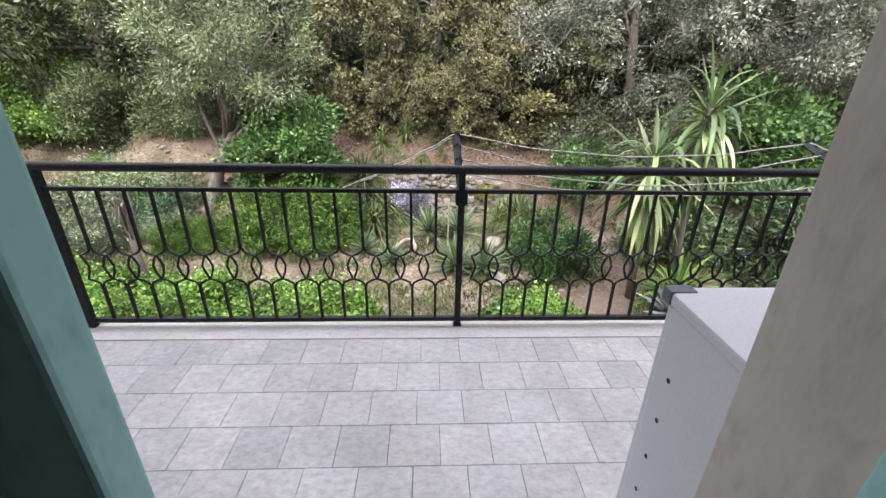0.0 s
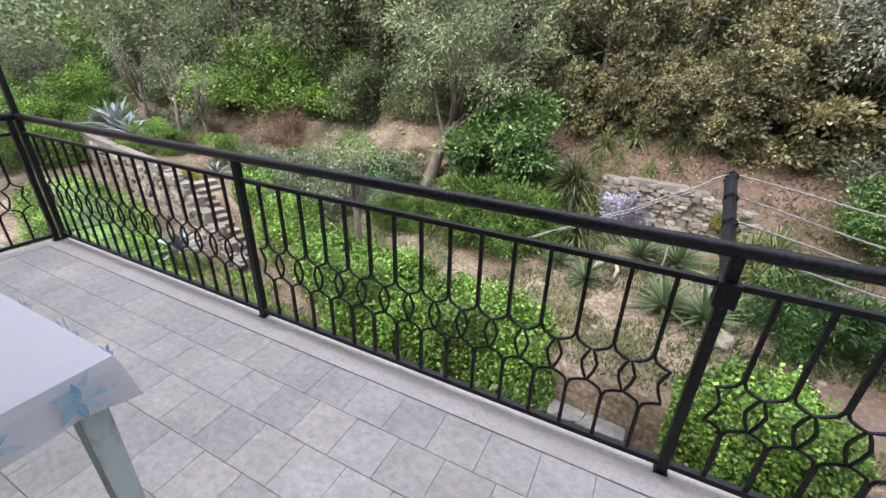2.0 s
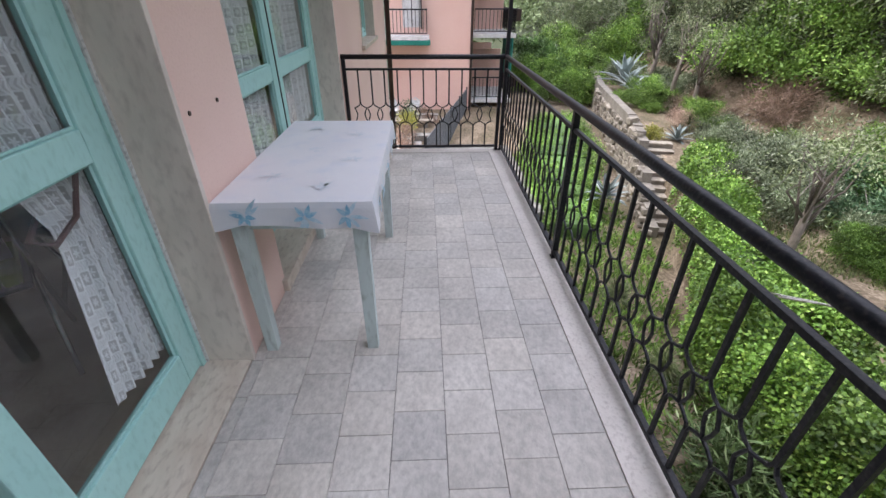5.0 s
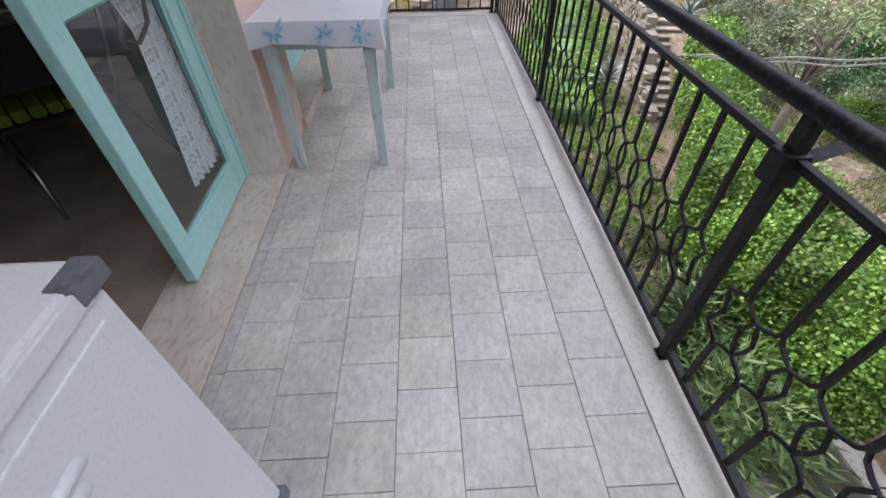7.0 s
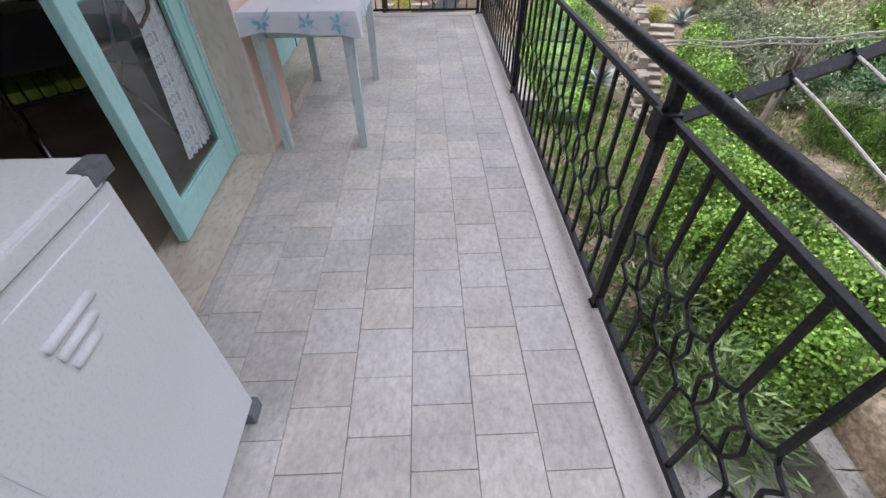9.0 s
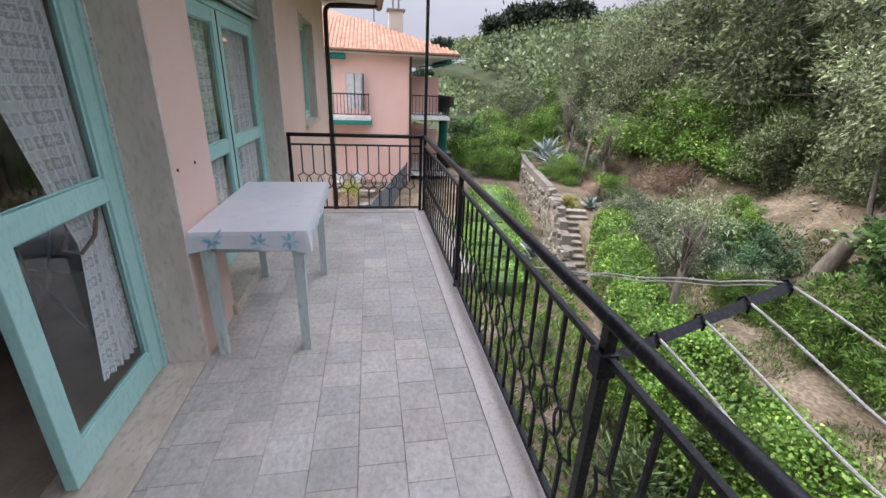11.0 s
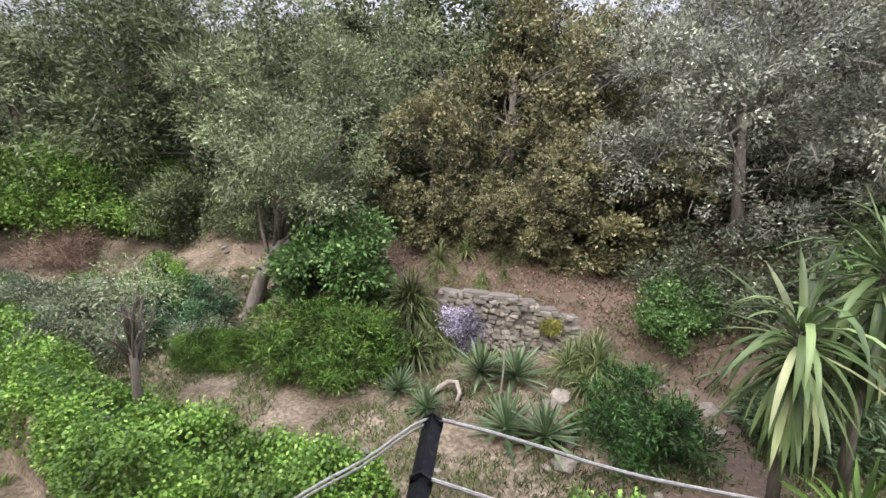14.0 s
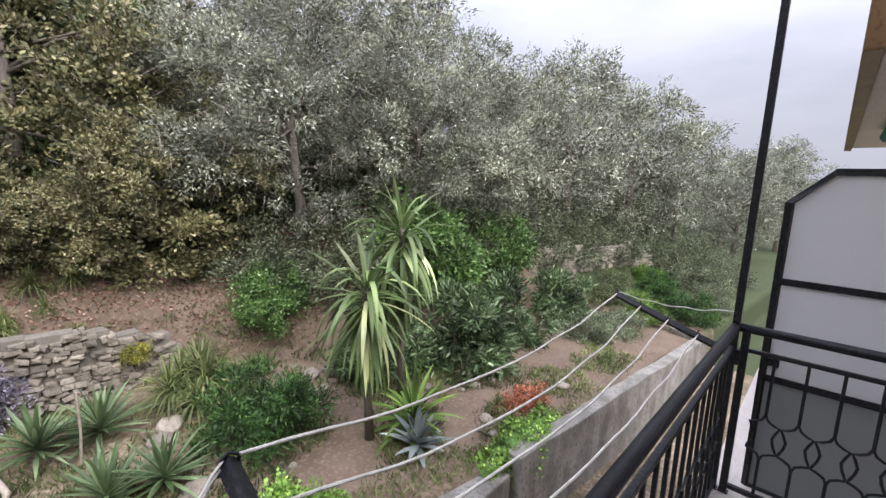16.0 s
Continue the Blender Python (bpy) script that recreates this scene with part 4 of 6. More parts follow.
def folding_chair(x, y, turn):
    g = thing("folding_chair", (x, y, -0.02), "folding chair with chrome tubes and black canvas", "chair", turn, "folding chairs")
    for s in (-1, 1):
        part("frame_tube", tube([(s * 0.23, -0.22, 0), (s * 0.23, 0.05, 0.42), (s * 0.22, 0.20, 0.86)], 0.011, 8), CHROME, g, smooth=True)
        part("leg", tube([(s * 0.20, 0.24, 0), (s * 0.20, -0.20, 0.44)], 0.011, 8), CHROME, g, smooth=True)
    part("top_bar", tube([(-0.22, 0.20, 0.86), (0, 0.215, 0.885), (0.22, 0.20, 0.86)], 0.011, 8), CHROME, g, smooth=True)
    part("seat", box(-0.21, 0.21, -0.21, 0.17, 0.43, 0.45, 0.006), BLACK_CLOTH, g)
    part("backrest", box(-0.21, 0.21, 0.155, 0.175, 0.62, 0.86, 0.006, m=pose(0, 0, 0, -6)), BLACK_CLOTH, g)


folding_chair(-0.15, -1.03, -48)
folding_chair(-0.72, -0.85, -20)
cush = thing("seat_cushion", (-0.15, -1.03, 0.432), "green and yellow quilted seat cushion on a chair", "cushion", -48)
for i in range(6):
    part("padding", box(-0.19 + 0.065 * i, -0.13 + 0.065 * i, -0.19, 0.16, 0, 0.055, 0.015), STRIPE, cush)
# ---- glazed partition to the next balcony ----
def partition(x):
    g = thing("balcony_screen", (x, 0, 0), "frosted privacy screen in a black metal frame", "screen")
    outline = [(0.03, 0.0), (1.46, 0.0), (1.46, 1.55), (1.31, 1.70), (0.03, 1.70)]
    part("frame", tube([(0, y, z) for y, z in outline] + [(0, 0.03, 0.0), (0, 0.4, 0.0)], 0.017, 4, square=True), IRON, g)
    for z in (0.63, 1.15):
        part("crossbar", box(-0.016, 0.016, 0.04, 1.45, z - 0.017, z + 0.017, 0.002), IRON, g)
    part("hinge", box(-0.02, 0.02, 1.40, 1.47, 0.70, 0.74, 0.003), IRON, g)
    bm = bmesh.new()
    up = [(0.03, 1.16), (1.45, 1.16), (1.45, 1.545), (1.305, 1.69), (0.03, 1.69)]
    a = [bm.verts.new((-0.004, *p)) for p in up]
    b = [bm.verts.new((0.004, *p)) for p in up]
    bm.faces.new(a)
    bm.faces.new(b[::-1])
    for i in range(5):
        bm.faces.new((a[i], b[i], b[(i + 1) % 5], a[(i + 1) % 5]))
    part("upper_panel", bm, FROST, g, "white frosted panel")
    part("middle_panel", box(-0.004, 0.004, 0.03, 1.45, 0.64, 1.14), FROST, g, "white frosted panel")
    part("lower_panel", box(-0.004, 0.004, 0.03, 1.45, 0.01, 0.62), FROST_DARK, g, "darker grey frosted panel")


partition(3.54)
solid("next_floor", box(BX1 + 0.02, XR, 0.0, BY, -0.24, -0.005), CURB, "pale floor of the next balcony", "floor", "structure")
solid("next_eave_ceiling", box(3.75, XR, -2.0, 1.22, 2.32, 2.46, 0.01), SOFFIT, "cream soffit of the next roof", "ceiling", "structure")
solid("next_roof_edge", box(3.71, XR, 1.222, 1.30, 2.28, 2.56, 0.01), COPPER, "orange-brown roof edge of the next house", "roof edge", "structure")
aw = thing("rolled_awning", (4.6, 1.0, 2.30), "turquoise rolled awning under the next roof", "awning")
part("roll", tube([(-0.7, 0, -0.06), (2.4, 0, -0.06)], 0.055, 10), GREEN_CLOTH, aw, smooth=True)
part("bracket", box(-0.75, -0.69, -0.05, 0.05, -0.12, 0.02, 0.004), IRON, aw)


# ---- garden walls and steps ----
def stone_wall(name, line, label, height_of, course=0.20, length=0.34, seed=1, depth=0.30, limit=400):
    """A dry wall along line (x, y points): an earth core with single proud stones on its open side. height_of gives foot and top along it."""
    rnd = random.Random(seed)
    g = thing(name, (0, 0, 0), label, "stone wall", kind="structure")
    core = bmesh.new()
    count = 0
    stones = []
    for k in range(6):
        b = box(-0.5, 0.5, -0.5, 0.5, -0.5, 0.5)
        bmesh.ops.bevel(b, geom=list(b.edges), offset=0.10, segments=1, affect="EDGES")
        for v in b.verts:
            v.co += Vector((rnd.uniform(-0.10, 0.10), rnd.uniform(-0.06, 0.06), rnd.uniform(-0.11, 0.11)))
        stones.append(mesh_of("stone", b, FIELDSTONE))
    for (x0, y0), (x1, y1) in reversed(list(zip(line, line[1:]))):
        d = Vector((x1 - x0, y1 - y0, 0))
        total = d.length
        d.normalize()
        out = Vector((d.y, -d.x, 0))
        turn = math.degrees(math.atan2(d.y, d.x))
        n = max(1, int(total / 0.5))
        for i in range(n):
            s = (i + 0.5) * total / n
            f, t = height_of(x0 + d.x * s, y0 + d.y * s)
            if t - f > 0.05:
                box(-total / n / 2, total / n / 2, 0.02, depth, f - 0.2, t - 0.03, bm=core, m=Matrix.Translation((x0 + d.x * s, y0 + d.y * s, 0)) @ pose(0, 0, 0, 0, 0, turn))
        foot = min(height_of(x0, y0)[0], height_of(x1, y1)[0])
        top = max(height_of(x0, y0)[1], height_of(x1, y1)[1])
        z = foot
        while z < top:
            h = course * rnd.uniform(0.6, 1.35)
            s = rnd.uniform(-0.1, 0.1)
            while s < total and count < limit:
                w = length * rnd.uniform(0.4, 1.6)
                p = Vector((x0, y0, 0)) + d * (s + w / 2)
                f, t = height_of(p.x, p.y)
                if f - 0.1 <= z < t - rnd.uniform(0, 0.3) and rnd.random() > 0.17:
                    ob = new("stone", rnd.choice(stones))
                    ob.parent = g
                    ob.matrix_basis = Matrix.Translation((p.x + out.x * -0.05, p.y + out.y * -0.05, z + h / 2)) @ pose(0, 0, 0, rnd.uniform(-12, 12), rnd.uniform(-14, 14), turn + rnd.uniform(-16, 16)) @ Matrix.Diagonal((w * 0.97, 0.26 * rnd.uniform(0.8, 1.25), h * 0.96, 1))
                    count += 1
                s += w
            z += h
    part("core", core, MORTAR, g)
    return g


STAIR_A, STAIR_B, STEPS = Vector((-8.5, 6.75, -4.12)), Vector((-11.55, 7.45, -2.42)), 12


def stair_top(x):
    u = (STAIR_A.x - x) / (STAIR_A.x - STAIR_B.x)
    return STAIR_A.z + (STAIR_B.z - STAIR_A.z) * min(1.0, max(0.0, u)) + 0.28


def stair():
    g = thing("garden_steps", tuple(STAIR_A), "worn stone garden steps beside a dry wall", "steps", math.degrees(math.atan2(STAIR_B.y - STAIR_A.y, STAIR_B.x - STAIR_A.x)))
    run = (STAIR_B.xy - STAIR_A.xy).length / STEPS
    rise = (STAIR_B.z - STAIR_A.z) / STEPS
    rnd = random.Random(3)
    for i in range(STEPS):
        a = rnd.uniform(-0.02, 0.02)
        st = part("step", box(run * i, run * (STEPS + 0.5), -0.98, 0.02, rise * i - (0.3 if i == 0 else 0.0), rise * (i + 1) - 0.05), MORTAR, g)
        part("tread", box(run * i - 0.04 + a, run * (i + 1) + 0.02, -0.97, 0.01, rise * (i + 1) - 0.052, rise * (i + 1) + rnd.uniform(-0.008, 0.008), 0.012), FIELDSTONE, st)


stair()
stone_wall("retaining_wall", [(-30, 11.8), (-19.0, 8.8), (-13.2, 7.72), (-11.6, 7.36), (-8.35, 6.62)], "grey dry-stone retaining wall beside the garden steps",
           lambda x, y: (-4.15 + 0.75 * ease((-x - 9) / 10), stair_top(x) + 0.15 * ease((-x - 11.5) / 2)), 0.16, 0.28, 5, limit=300)
stone_wall("terrace_wall", [(-0.2, 10.75), (0.4, 10.55), (1.6, 10.52), (3.1, 10.85)], "low tumbled dry-stone terrace wall under the slope",
           lambda x, y: (-2.72, -1.12 - 0.10 * abs(x - 0.9) - 0.25 * max(0.0, x - 1.7)), 0.095, 0.165, 8, limit=300)
stone_wall("far_terrace_wall", [(14.5, 9.4), (24.0, 8.0)], "distant dry-stone terrace wall among olive trees", lambda x, y: (ground_z(x, y) - 0.2, ground_z(x, y) + 0.9), 0.2, 0.36, 11, limit=120)


def concrete_wall():
    bm = bmesh.new()
    line = [(6.2, 4.5), (8.5, 4.30), (11.5, 4.02), (15.2, 3.68), (15.6, 4.6)]
    for (x0, y0), (x1, y1) in zip(line, line[1:]):
        d = Vector((x1 - x0, y1 - y0, 0))
        m = Matrix.Translation((x0, y0, 0)) @ pose(0, 0, 0, 0, 0, math.degrees(math.atan2(d.y, d.x)))
        box(-0.02, d.length + 0.02, -0.14, 0.16, -4.4, -2.62, 0.03, bm, m)
    bmesh.ops.subdivide_edges(bm, edges=[e for e in bm.edges if e.calc_length() > 0.6], cuts=5, use_grid_fill=True)
    for v in bm.verts:
        v.co.z += 0.05 * noise.noise(v.co * 1.3) if v.co.z > -3 else 0
        v.co.y += 0.03 * noise.noise(v.co * 1.7)
    solid("concrete_wall", bm, CONCRETE, "stained grey concrete retaining wall of the garden", "wall", "structure")
    solid("path", box(-0.4, 3.0, 3.2, 5.6, -4.3, -4.06, 0.02), CONCRETE, "grey concrete slab path below the balcony", "path", "structure")
    blk = thing("concrete_block", (0.75, 5.45, -4.06), "rough grey concrete block beside the hedge", "block")
    part("block", box(-0.55, 0.55, -0.35, 0.4, 0, 0.62, 0.04), CONCRETE, blk)
    blk = thing("concrete_block", (5.3, 4.75, -4.1), "rough concrete block in front of the succulents", "block")
    part("block", box(-0.5, 0.75, -0.3, 0.3, 0, 1.22, 0.04), CONCRETE, blk)


concrete_wall()


# ---- plants ----
def clumps(rng, n, size, hollow=0.55, flat=0.0):
    """Places of n clumps in an uneven rounded crown of half axes size, mostly near its skin."""
    k = 34
    mid = unit(rng.normal(size=(k, 3))) * rng.uniform(0.55, 0.88, (k, 1))
    mid[0] = 0
    girth = rng.uniform(0.15, 0.31, k)
    girth[0] = 0.50
    which = rng.choice(k, n, p=girth ** 2 / (girth ** 2).sum())
    d = unit(rng.normal(size=(n, 3)))
    d[:, 2] = np.where(d[:, 2] < -0.6, -d[:, 2], d[:, 2])
    r = rng.uniform(hollow, 1.0, n)[:, None]
    c = mid[which] + d * r * girth[which][:, None] * (1 + 0.12 * rng.normal(size=(n, 1)))
    c[:, 2] = np.maximum(c[:, 2], -0.95 + 0.2 * rng.uniform(size=n))
    return c * np.array(size), unit(d + mid[which] * 0.35)


def crown(name, rng, size, n_clumps, per, spread, length, width, material, droop=0.3, hollow=0.5, outward=0.8):
    c, d = clumps(rng, n_clumps, size, hollow)
    k = n_clumps * per
    off = rng.normal(size=(k, 3)) * spread * rng.uniform(0.7, 1.35, n_clumps).repeat(per)[:, None]
    off[:, 2] *= 0.75
    at = c.repeat(per, 0) + off
    way = d.repeat(per, 0) * outward + unit(off) * 0.6 + rng.normal(size=(k, 3)) * 0.55
    way[:, 2] -= droop * rng.uniform(-0.6, 1.4, k)
    return leaf_mesh(name, at, way, length, width, rng, material, d.repeat(per, 0) * 1.2 + unit(off) * 0.4), c


def limbs(rng, height, size, lean, r0, targets):
    bm = bmesh.new()
    top = Vector((lean[0], lean[1], height * 0.62))
    pts = [Vector((0, 0, -0.35)), Vector((0.05 + lean[0] * 0.1, lean[1] * 0.1, 0.1)), Vector((lean[0] * 0.4 + 0.07, lean[1] * 0.4 - 0.05, height * 0.3)), top]
    tube(pts, [r0 * 1.5, r0 * 1.15, r0 * 0.9, r0 * 0.6], 8, bm)
    for c in targets:
        a = pts[2].lerp(top, rng.uniform(0.0, 0.9))
        b = Vector(c)
        mid = a.lerp(b, 0.5) + Vector((rng.normal() * 0.15, rng.normal() * 0.15, rng.normal() * 0.1 + 0.1))
        tube([a, mid, b], [r0 * 0.38, r0 * 0.22, r0 * 0.06], 5, bm)
    return bm


def make_tree(name, label, seed, height, size, n_clumps, per, spread, length, width, material, r0=0.13, lean=(0, 0), droop=0.35, hollow=0.45, bark=None, low=0.58, twigs=0):
    rng = np.random.default_rng(seed)
    g = thing(name, (0, 0, 0), label, "tree")
    me, c = crown("crown", rng, size, n_clumps, per, spread, length, width, material, droop, hollow)
    me.transform(Matrix.Translation((lean[0], lean[1], height * low)))
    ob = new("crown", me)
    ob.parent = g
    if twigs:
        k = rng.choice(len(c), twigs)
        tw = c[k] * 0.97 + rng.normal(size=(twigs, 3)) * 0.22 + np.array((lean[0], lean[1], height * low))
        way = unit(c[k]) * 0.6 + rng.normal(size=(twigs, 3)) * 0.6 + np.array((0, 0, -0.5))
        ob = new("bare_wood", leaf_mesh("bare_wood", tw, way, 0.50, 0.013, rng, TWIG))
        ob.parent = g
        tagged(ob, kind="stuff")
    pick = c[rng.choice(len(c), 16, replace=False)] * 0.85 + np.array((lean[0], lean[1], height * low))
    part("trunk", limbs(rng, height, size, lean, r0, pick), bark or BARK, g, smooth=True)
    return g


def plant(src, x, y, turn, s, z=None, label="", group=""):
    low = 0.75 if src in (olive_a, olive_b, silver_a, silver_far, oak_a, oak_b) else 0.05
    ob = copy_thing(src, pose(x, y, ground_z(x, y) - low * s if z is None else z, 0, 0, turn))
    ob.scale = (s, s, s)
    if label:
        tagged(ob, label)
    if group:
        tagged(ob, group=group)
    return ob


def settle(src, x, y, turn=0.0, s=1.0, z=None):
    src.matrix_basis = pose(x, y, ground_z(x, y) - 0.05 if z is None else z, 0, 0, turn) @ Matrix.Scale(s, 4)
    return src


G_TREES = "olive trees on the slope"
olive_a = make_tree("olive_tree", "grey-green olive tree on the slope", 1, 6.6, (2.9, 2.7, 3.0), 620, 44, 0.12, 0.115, 0.036, OLIVE, hollow=0.7, low=0.52, twigs=500)
olive_b = make_tree("olive_tree", "dark green olive tree on the slope, shade in its leaf colour", 2, 6.6, (3.0, 2.8, 3.0), 560, 40, 0.13, 0.13, 0.044, OLIVE_DARK, lean=(0.4, 0.2), hollow=0.7, low=0.52, twigs=400)
silver_a = make_tree("olive_tree", "silvery olive tree with wind-blown leaves", 3, 6.6, (2.8, 2.6, 3.0), 760, 70, 0.10, 0.095, 0.030, SILVER, lean=(-0.3, 0), droop=0.15, hollow=0.72, low=0.55, twigs=900)
silver_far = make_tree("olive_tree", "silvery olive tree farther along the slope", 9, 6.6, (2.8, 2.6, 3.0), 520, 36, 0.12, 0.13, 0.042, SILVER, lean=(0.2, 0.1), droop=0.15, hollow=0.72, low=0.55, twigs=400)
oak_a = make_tree("oak_tree", "oak tree with yellowing brown-green leaves", 4, 6.2, (2.7, 2.4, 3.1), 640, 34, 0.09, 0.115, 0.060, OAK, low=0.47, hollow=0.68, twigs=400)
oak_b = make_tree("oak_tree", "green oak tree behind the olives", 5, 7.2, (2.6, 2.5, 3.0), 240, 62, 0.30, 0.20, 0.13, OAK_GREEN, low=0.55)
for ob in (olive_a, olive_b, silver_a, silver_far):
    tagged(ob, group=G_TREES)
settle(olive_a, -6.8, 14.8, 20, 1.32, ground_z(-6.8, 14.8) - 0.75)
settle(olive_b, -10.2, 15.2, 0, 1.55, ground_z(-10.2, 15.2) - 0.9)
settle(silver_a, 7.0, 12.7, 0, 1.3, ground_z(7.0, 12.7) - 1.0)
settle(silver_far, 14.8, 11.2, 220, 1.25, ground_z(14.8, 11.2) - 0.9)
settle(oak_a, 1.2, 14.9, 0, 1.2, ground_z(1.2, 14.9) - 0.4)
settle(oak_b, 1.6, 18.4, 0, 1.1)
for x, y, r, s in ((-3.6, 14.8, 130, 1.15), (-1.6, 17.6, 250, 1.25), (3.4, 19.6, 60, 1.45), (-21.5, 19.0, 60, 1.0), (-17.5, 15.4, 190, 1.45)):
    plant(olive_a, x, y, r, s)
for x, y, r, s in ((-13.8, 16.0, 90, 1.6), (-7.2, 19.4, 200, 1.4), (-25.0, 16.0, 140, 1.0), (12.5, 15.5, 10, 1.0), (-28.5, 17.0, 30, 1.0), (-33.0, 13.5, 100, 0.9), (-37.0, 19.0, 170, 1.0), (-43.0, 15.0, 250, 1.0), (-30.0, 21.0, 310, 1.1)):
    plant(olive_b, x, y, r, s)
for x, y, r, s in ((10.2, 11.6, 120, 1.25), (9.2, 15.5, 300, 1.75)):
    plant(silver_a, x, y, r, s)
for x, y, r, s in ((20.0, 10.8, 40, 1.55), (13.6, 15.6, 80, 1.65), (26.0, 9.8, 150, 1.6), (24.0, 15.0, 15, 1.7), (33.0, 9.0, 75, 1.4), (34.0, 15.0, 200, 1.7), (43.0, 8.0, 20, 1.4), (37.0, 6.0, 130, 1.3), (46.0, 4.6, 260, 1.5), (56.0, 6.0, 310, 1.8)):
    plant(silver_far, x, y, r, s)
for x, y, r, s in ((3.9, 14.0, 100, 1.05), (-0.9, 13.6, 210, 0.80), (2.3, 12.8, 300, 0.68), (0.5, 13.0, 80, 0.6), (4.6, 17.2, 40, 1.3)):
    plant(oak_a, x, y, r, s)
for x, y, r, s in ((-3.5, 20.5, 100, 1.2), (-16.5, 19.5, 10, 1.1)):
    plant(oak_b, x, y, r, s)

# small grafted olive by the hedge and the leaning trunk
young = make_tree("young_olive_tree", "small thin olive tree beside the ivy hedge", 7, 2.7, (1.0, 0.85, 0.6), 46, 38, 0.11, 0.075, 0.024, OLIVE, r0=0.075, low=0.86, hollow=0.3, twigs=40)
settle(young, -4.45, 6.75)
lean_tree = make_tree("leaning_olive_tree", "leaning olive tree with a sawn bleached trunk", 8, 3.9, (2.3, 1.6, 1.6), 340, 62, 0.14, 0.10, 0.034, OLIVE, r0=0.18, lean=(1.15, 0.25), low=1.0, bark=TRUNK, droop=0.6)
settle(lean_tree, -4.93, 10.3)


pruned = make_tree("pruned_olive_tree", "hard-pruned olive with bare pale branches", 28, 3.2, (1.15, 1.0, 0.85), 34, 30, 0.12, 0.10, 0.032, OLIVE, r0=0.10, lean=(0.2, 0), low=0.9, hollow=0.4, twigs=60, bark=TRUNK)
settle(pruned, -17.0, 11.2)
for x, y, r, s in ((-20.8, 12.0, 120, 1.15), (-15.2, 11.3, 250, 0.8)):
    plant(pruned, x, y, r, s)


def bush(name, label, seed, size, n_clumps, per, spread, length, width, material, category="bush", hollow=0.6, droop=0.0, outward=0.9, stems=5):
    rng = np.random.default_rng(seed)
    g = thing(name, (0, 0, 0), label, category)
    me, c = crown("foliage", rng, size, n_clumps, per, spread, length, width, material, droop, hollow, outward)
    me.transform(Matrix.Translation((0, 0, size[2] * 0.55)))
    ob = new("foliage", me)
    ob.parent = g
    bm = bmesh.new()
    for i in range(stems):
        p = c[i] * 0.8 + np.array((0, 0, size[2] * 0.55))
        p[2] = max(p[2], 0.2)
        tube([(0.03 * i, 0, -0.2), (p[0] * 0.4, p[1] * 0.4, p[2] * 0.5), tuple(p)], [0.025, 0.018, 0.006], 5, bm)
    part("stem", bm, BARK, g)
    return g


laurel = settle(bush("laurel_bush", "broad glossy green laurel bush", 11, (1.55, 1.2, 1.55), 300, 46, 0.125, 0.115, 0.062, LAUREL, hollow=0.5), -2.75, 10.7, 0, 1.08)
plant(laurel, 5.2, 10.9, 40, 0.7, label="dark green laurel bush at the foot of the slope")
plant(laurel, 9.2, 9.9, 100, 1.3, label="dark evergreen bush among the olives")
plant(laurel, 12.2, 9.3, 10, 1.0, label="dark evergreen bush among the olives")
bright = settle(bush("shrub", "rounded bright green shrub on the bank", 12, (1.7, 1.4, 1.35), 300, 66, 0.13, 0.085, 0.05, BRIGHT), -14.8, 13.7, 0, 1.7)
plant(bright, -10.7, 14.2, 70, 1.3, label="rounded yellow-green shrub on the bank")
plant(bright, -16.3, 9.6, 20, 0.62, label="green shrub above the stone wall")
plant(bright, -21.3, 9.6, 160, 0.8, label="green shrub above the stone wall")
plant(bright, -21.5, 8.0, 60, 0.9, label="green shrub beside the lower garden")
plant(bright, 22.0, 7.4, 90, 0.5, label="yellow-green shrub beyond the wall")
plant(bright, 15.8, 5.6, 30, 0.55, label="green shrub at the end of the concrete wall")
heath = settle(bush("heath_bush", "low feathery green heath bush", 13, (1.9, 1.35, 0.95), 640, 40, 0.085, 0.12, 0.028, HEATH, droop=-0.5, outward=0.5), -2.4, 9.15)
plant(heath, -5.0, 8.9, 80, 0.42, label="small feathery heath bush in the garden")
plant(heath, -1.4, 9.6, 150, 0.6)
rosem = settle(bush("rosemary_bush", "dark green rosemary bush", 14, (1.15, 0.95, 0.80), 300, 34, 0.09, 0.12, 0.026, ROSEMARY, droop=-0.6, outward=0.5), 3.65, 7.75)
plant(rosem, 18.2, 5.6, 80, 0.85, label="dark green rosemary bush behind the wall")
plant(rosem, 20.5, 6.6, 10, 0.8, label="dark green rosemary bush behind the wall")
sage = settle(bush("sage_bush", "silvery green sage bush", 15, (1.15, 0.95, 0.70), 260, 32, 0.11, 0.10, 0.030, SAGE, hollow=0.35, droop=-0.2), -9.0, 9.4)
plant(sage, -7.4, 9.9, 70, 0.9)
plant(sage, -10.7, 10.0, 160, 0.8)
plant(sage, -18.0, 12.0, 10, 1.1)
blue_bush = settle(bush("evergreen_bush", "dense blue-green evergreen bush near the leaning tree", 27, (1.15, 0.95, 0.95), 230, 40, 0.10, 0.10, 0.034, BLUE_GREEN, droop=-0.2), -6.1, 10.1, 0, 1.05)
plant(blue_bush, -3.6, 12.0, 80, 1.0, label="dense blue-green evergreen bush behind the laurel")
plant(sage, -7.0, 8.9, 20, 0.9, label="silvery shrub behind the ivy hedge")
plant(sage, -8.2, 8.7, 250, 0.85, label="silvery shrub behind the ivy hedge")
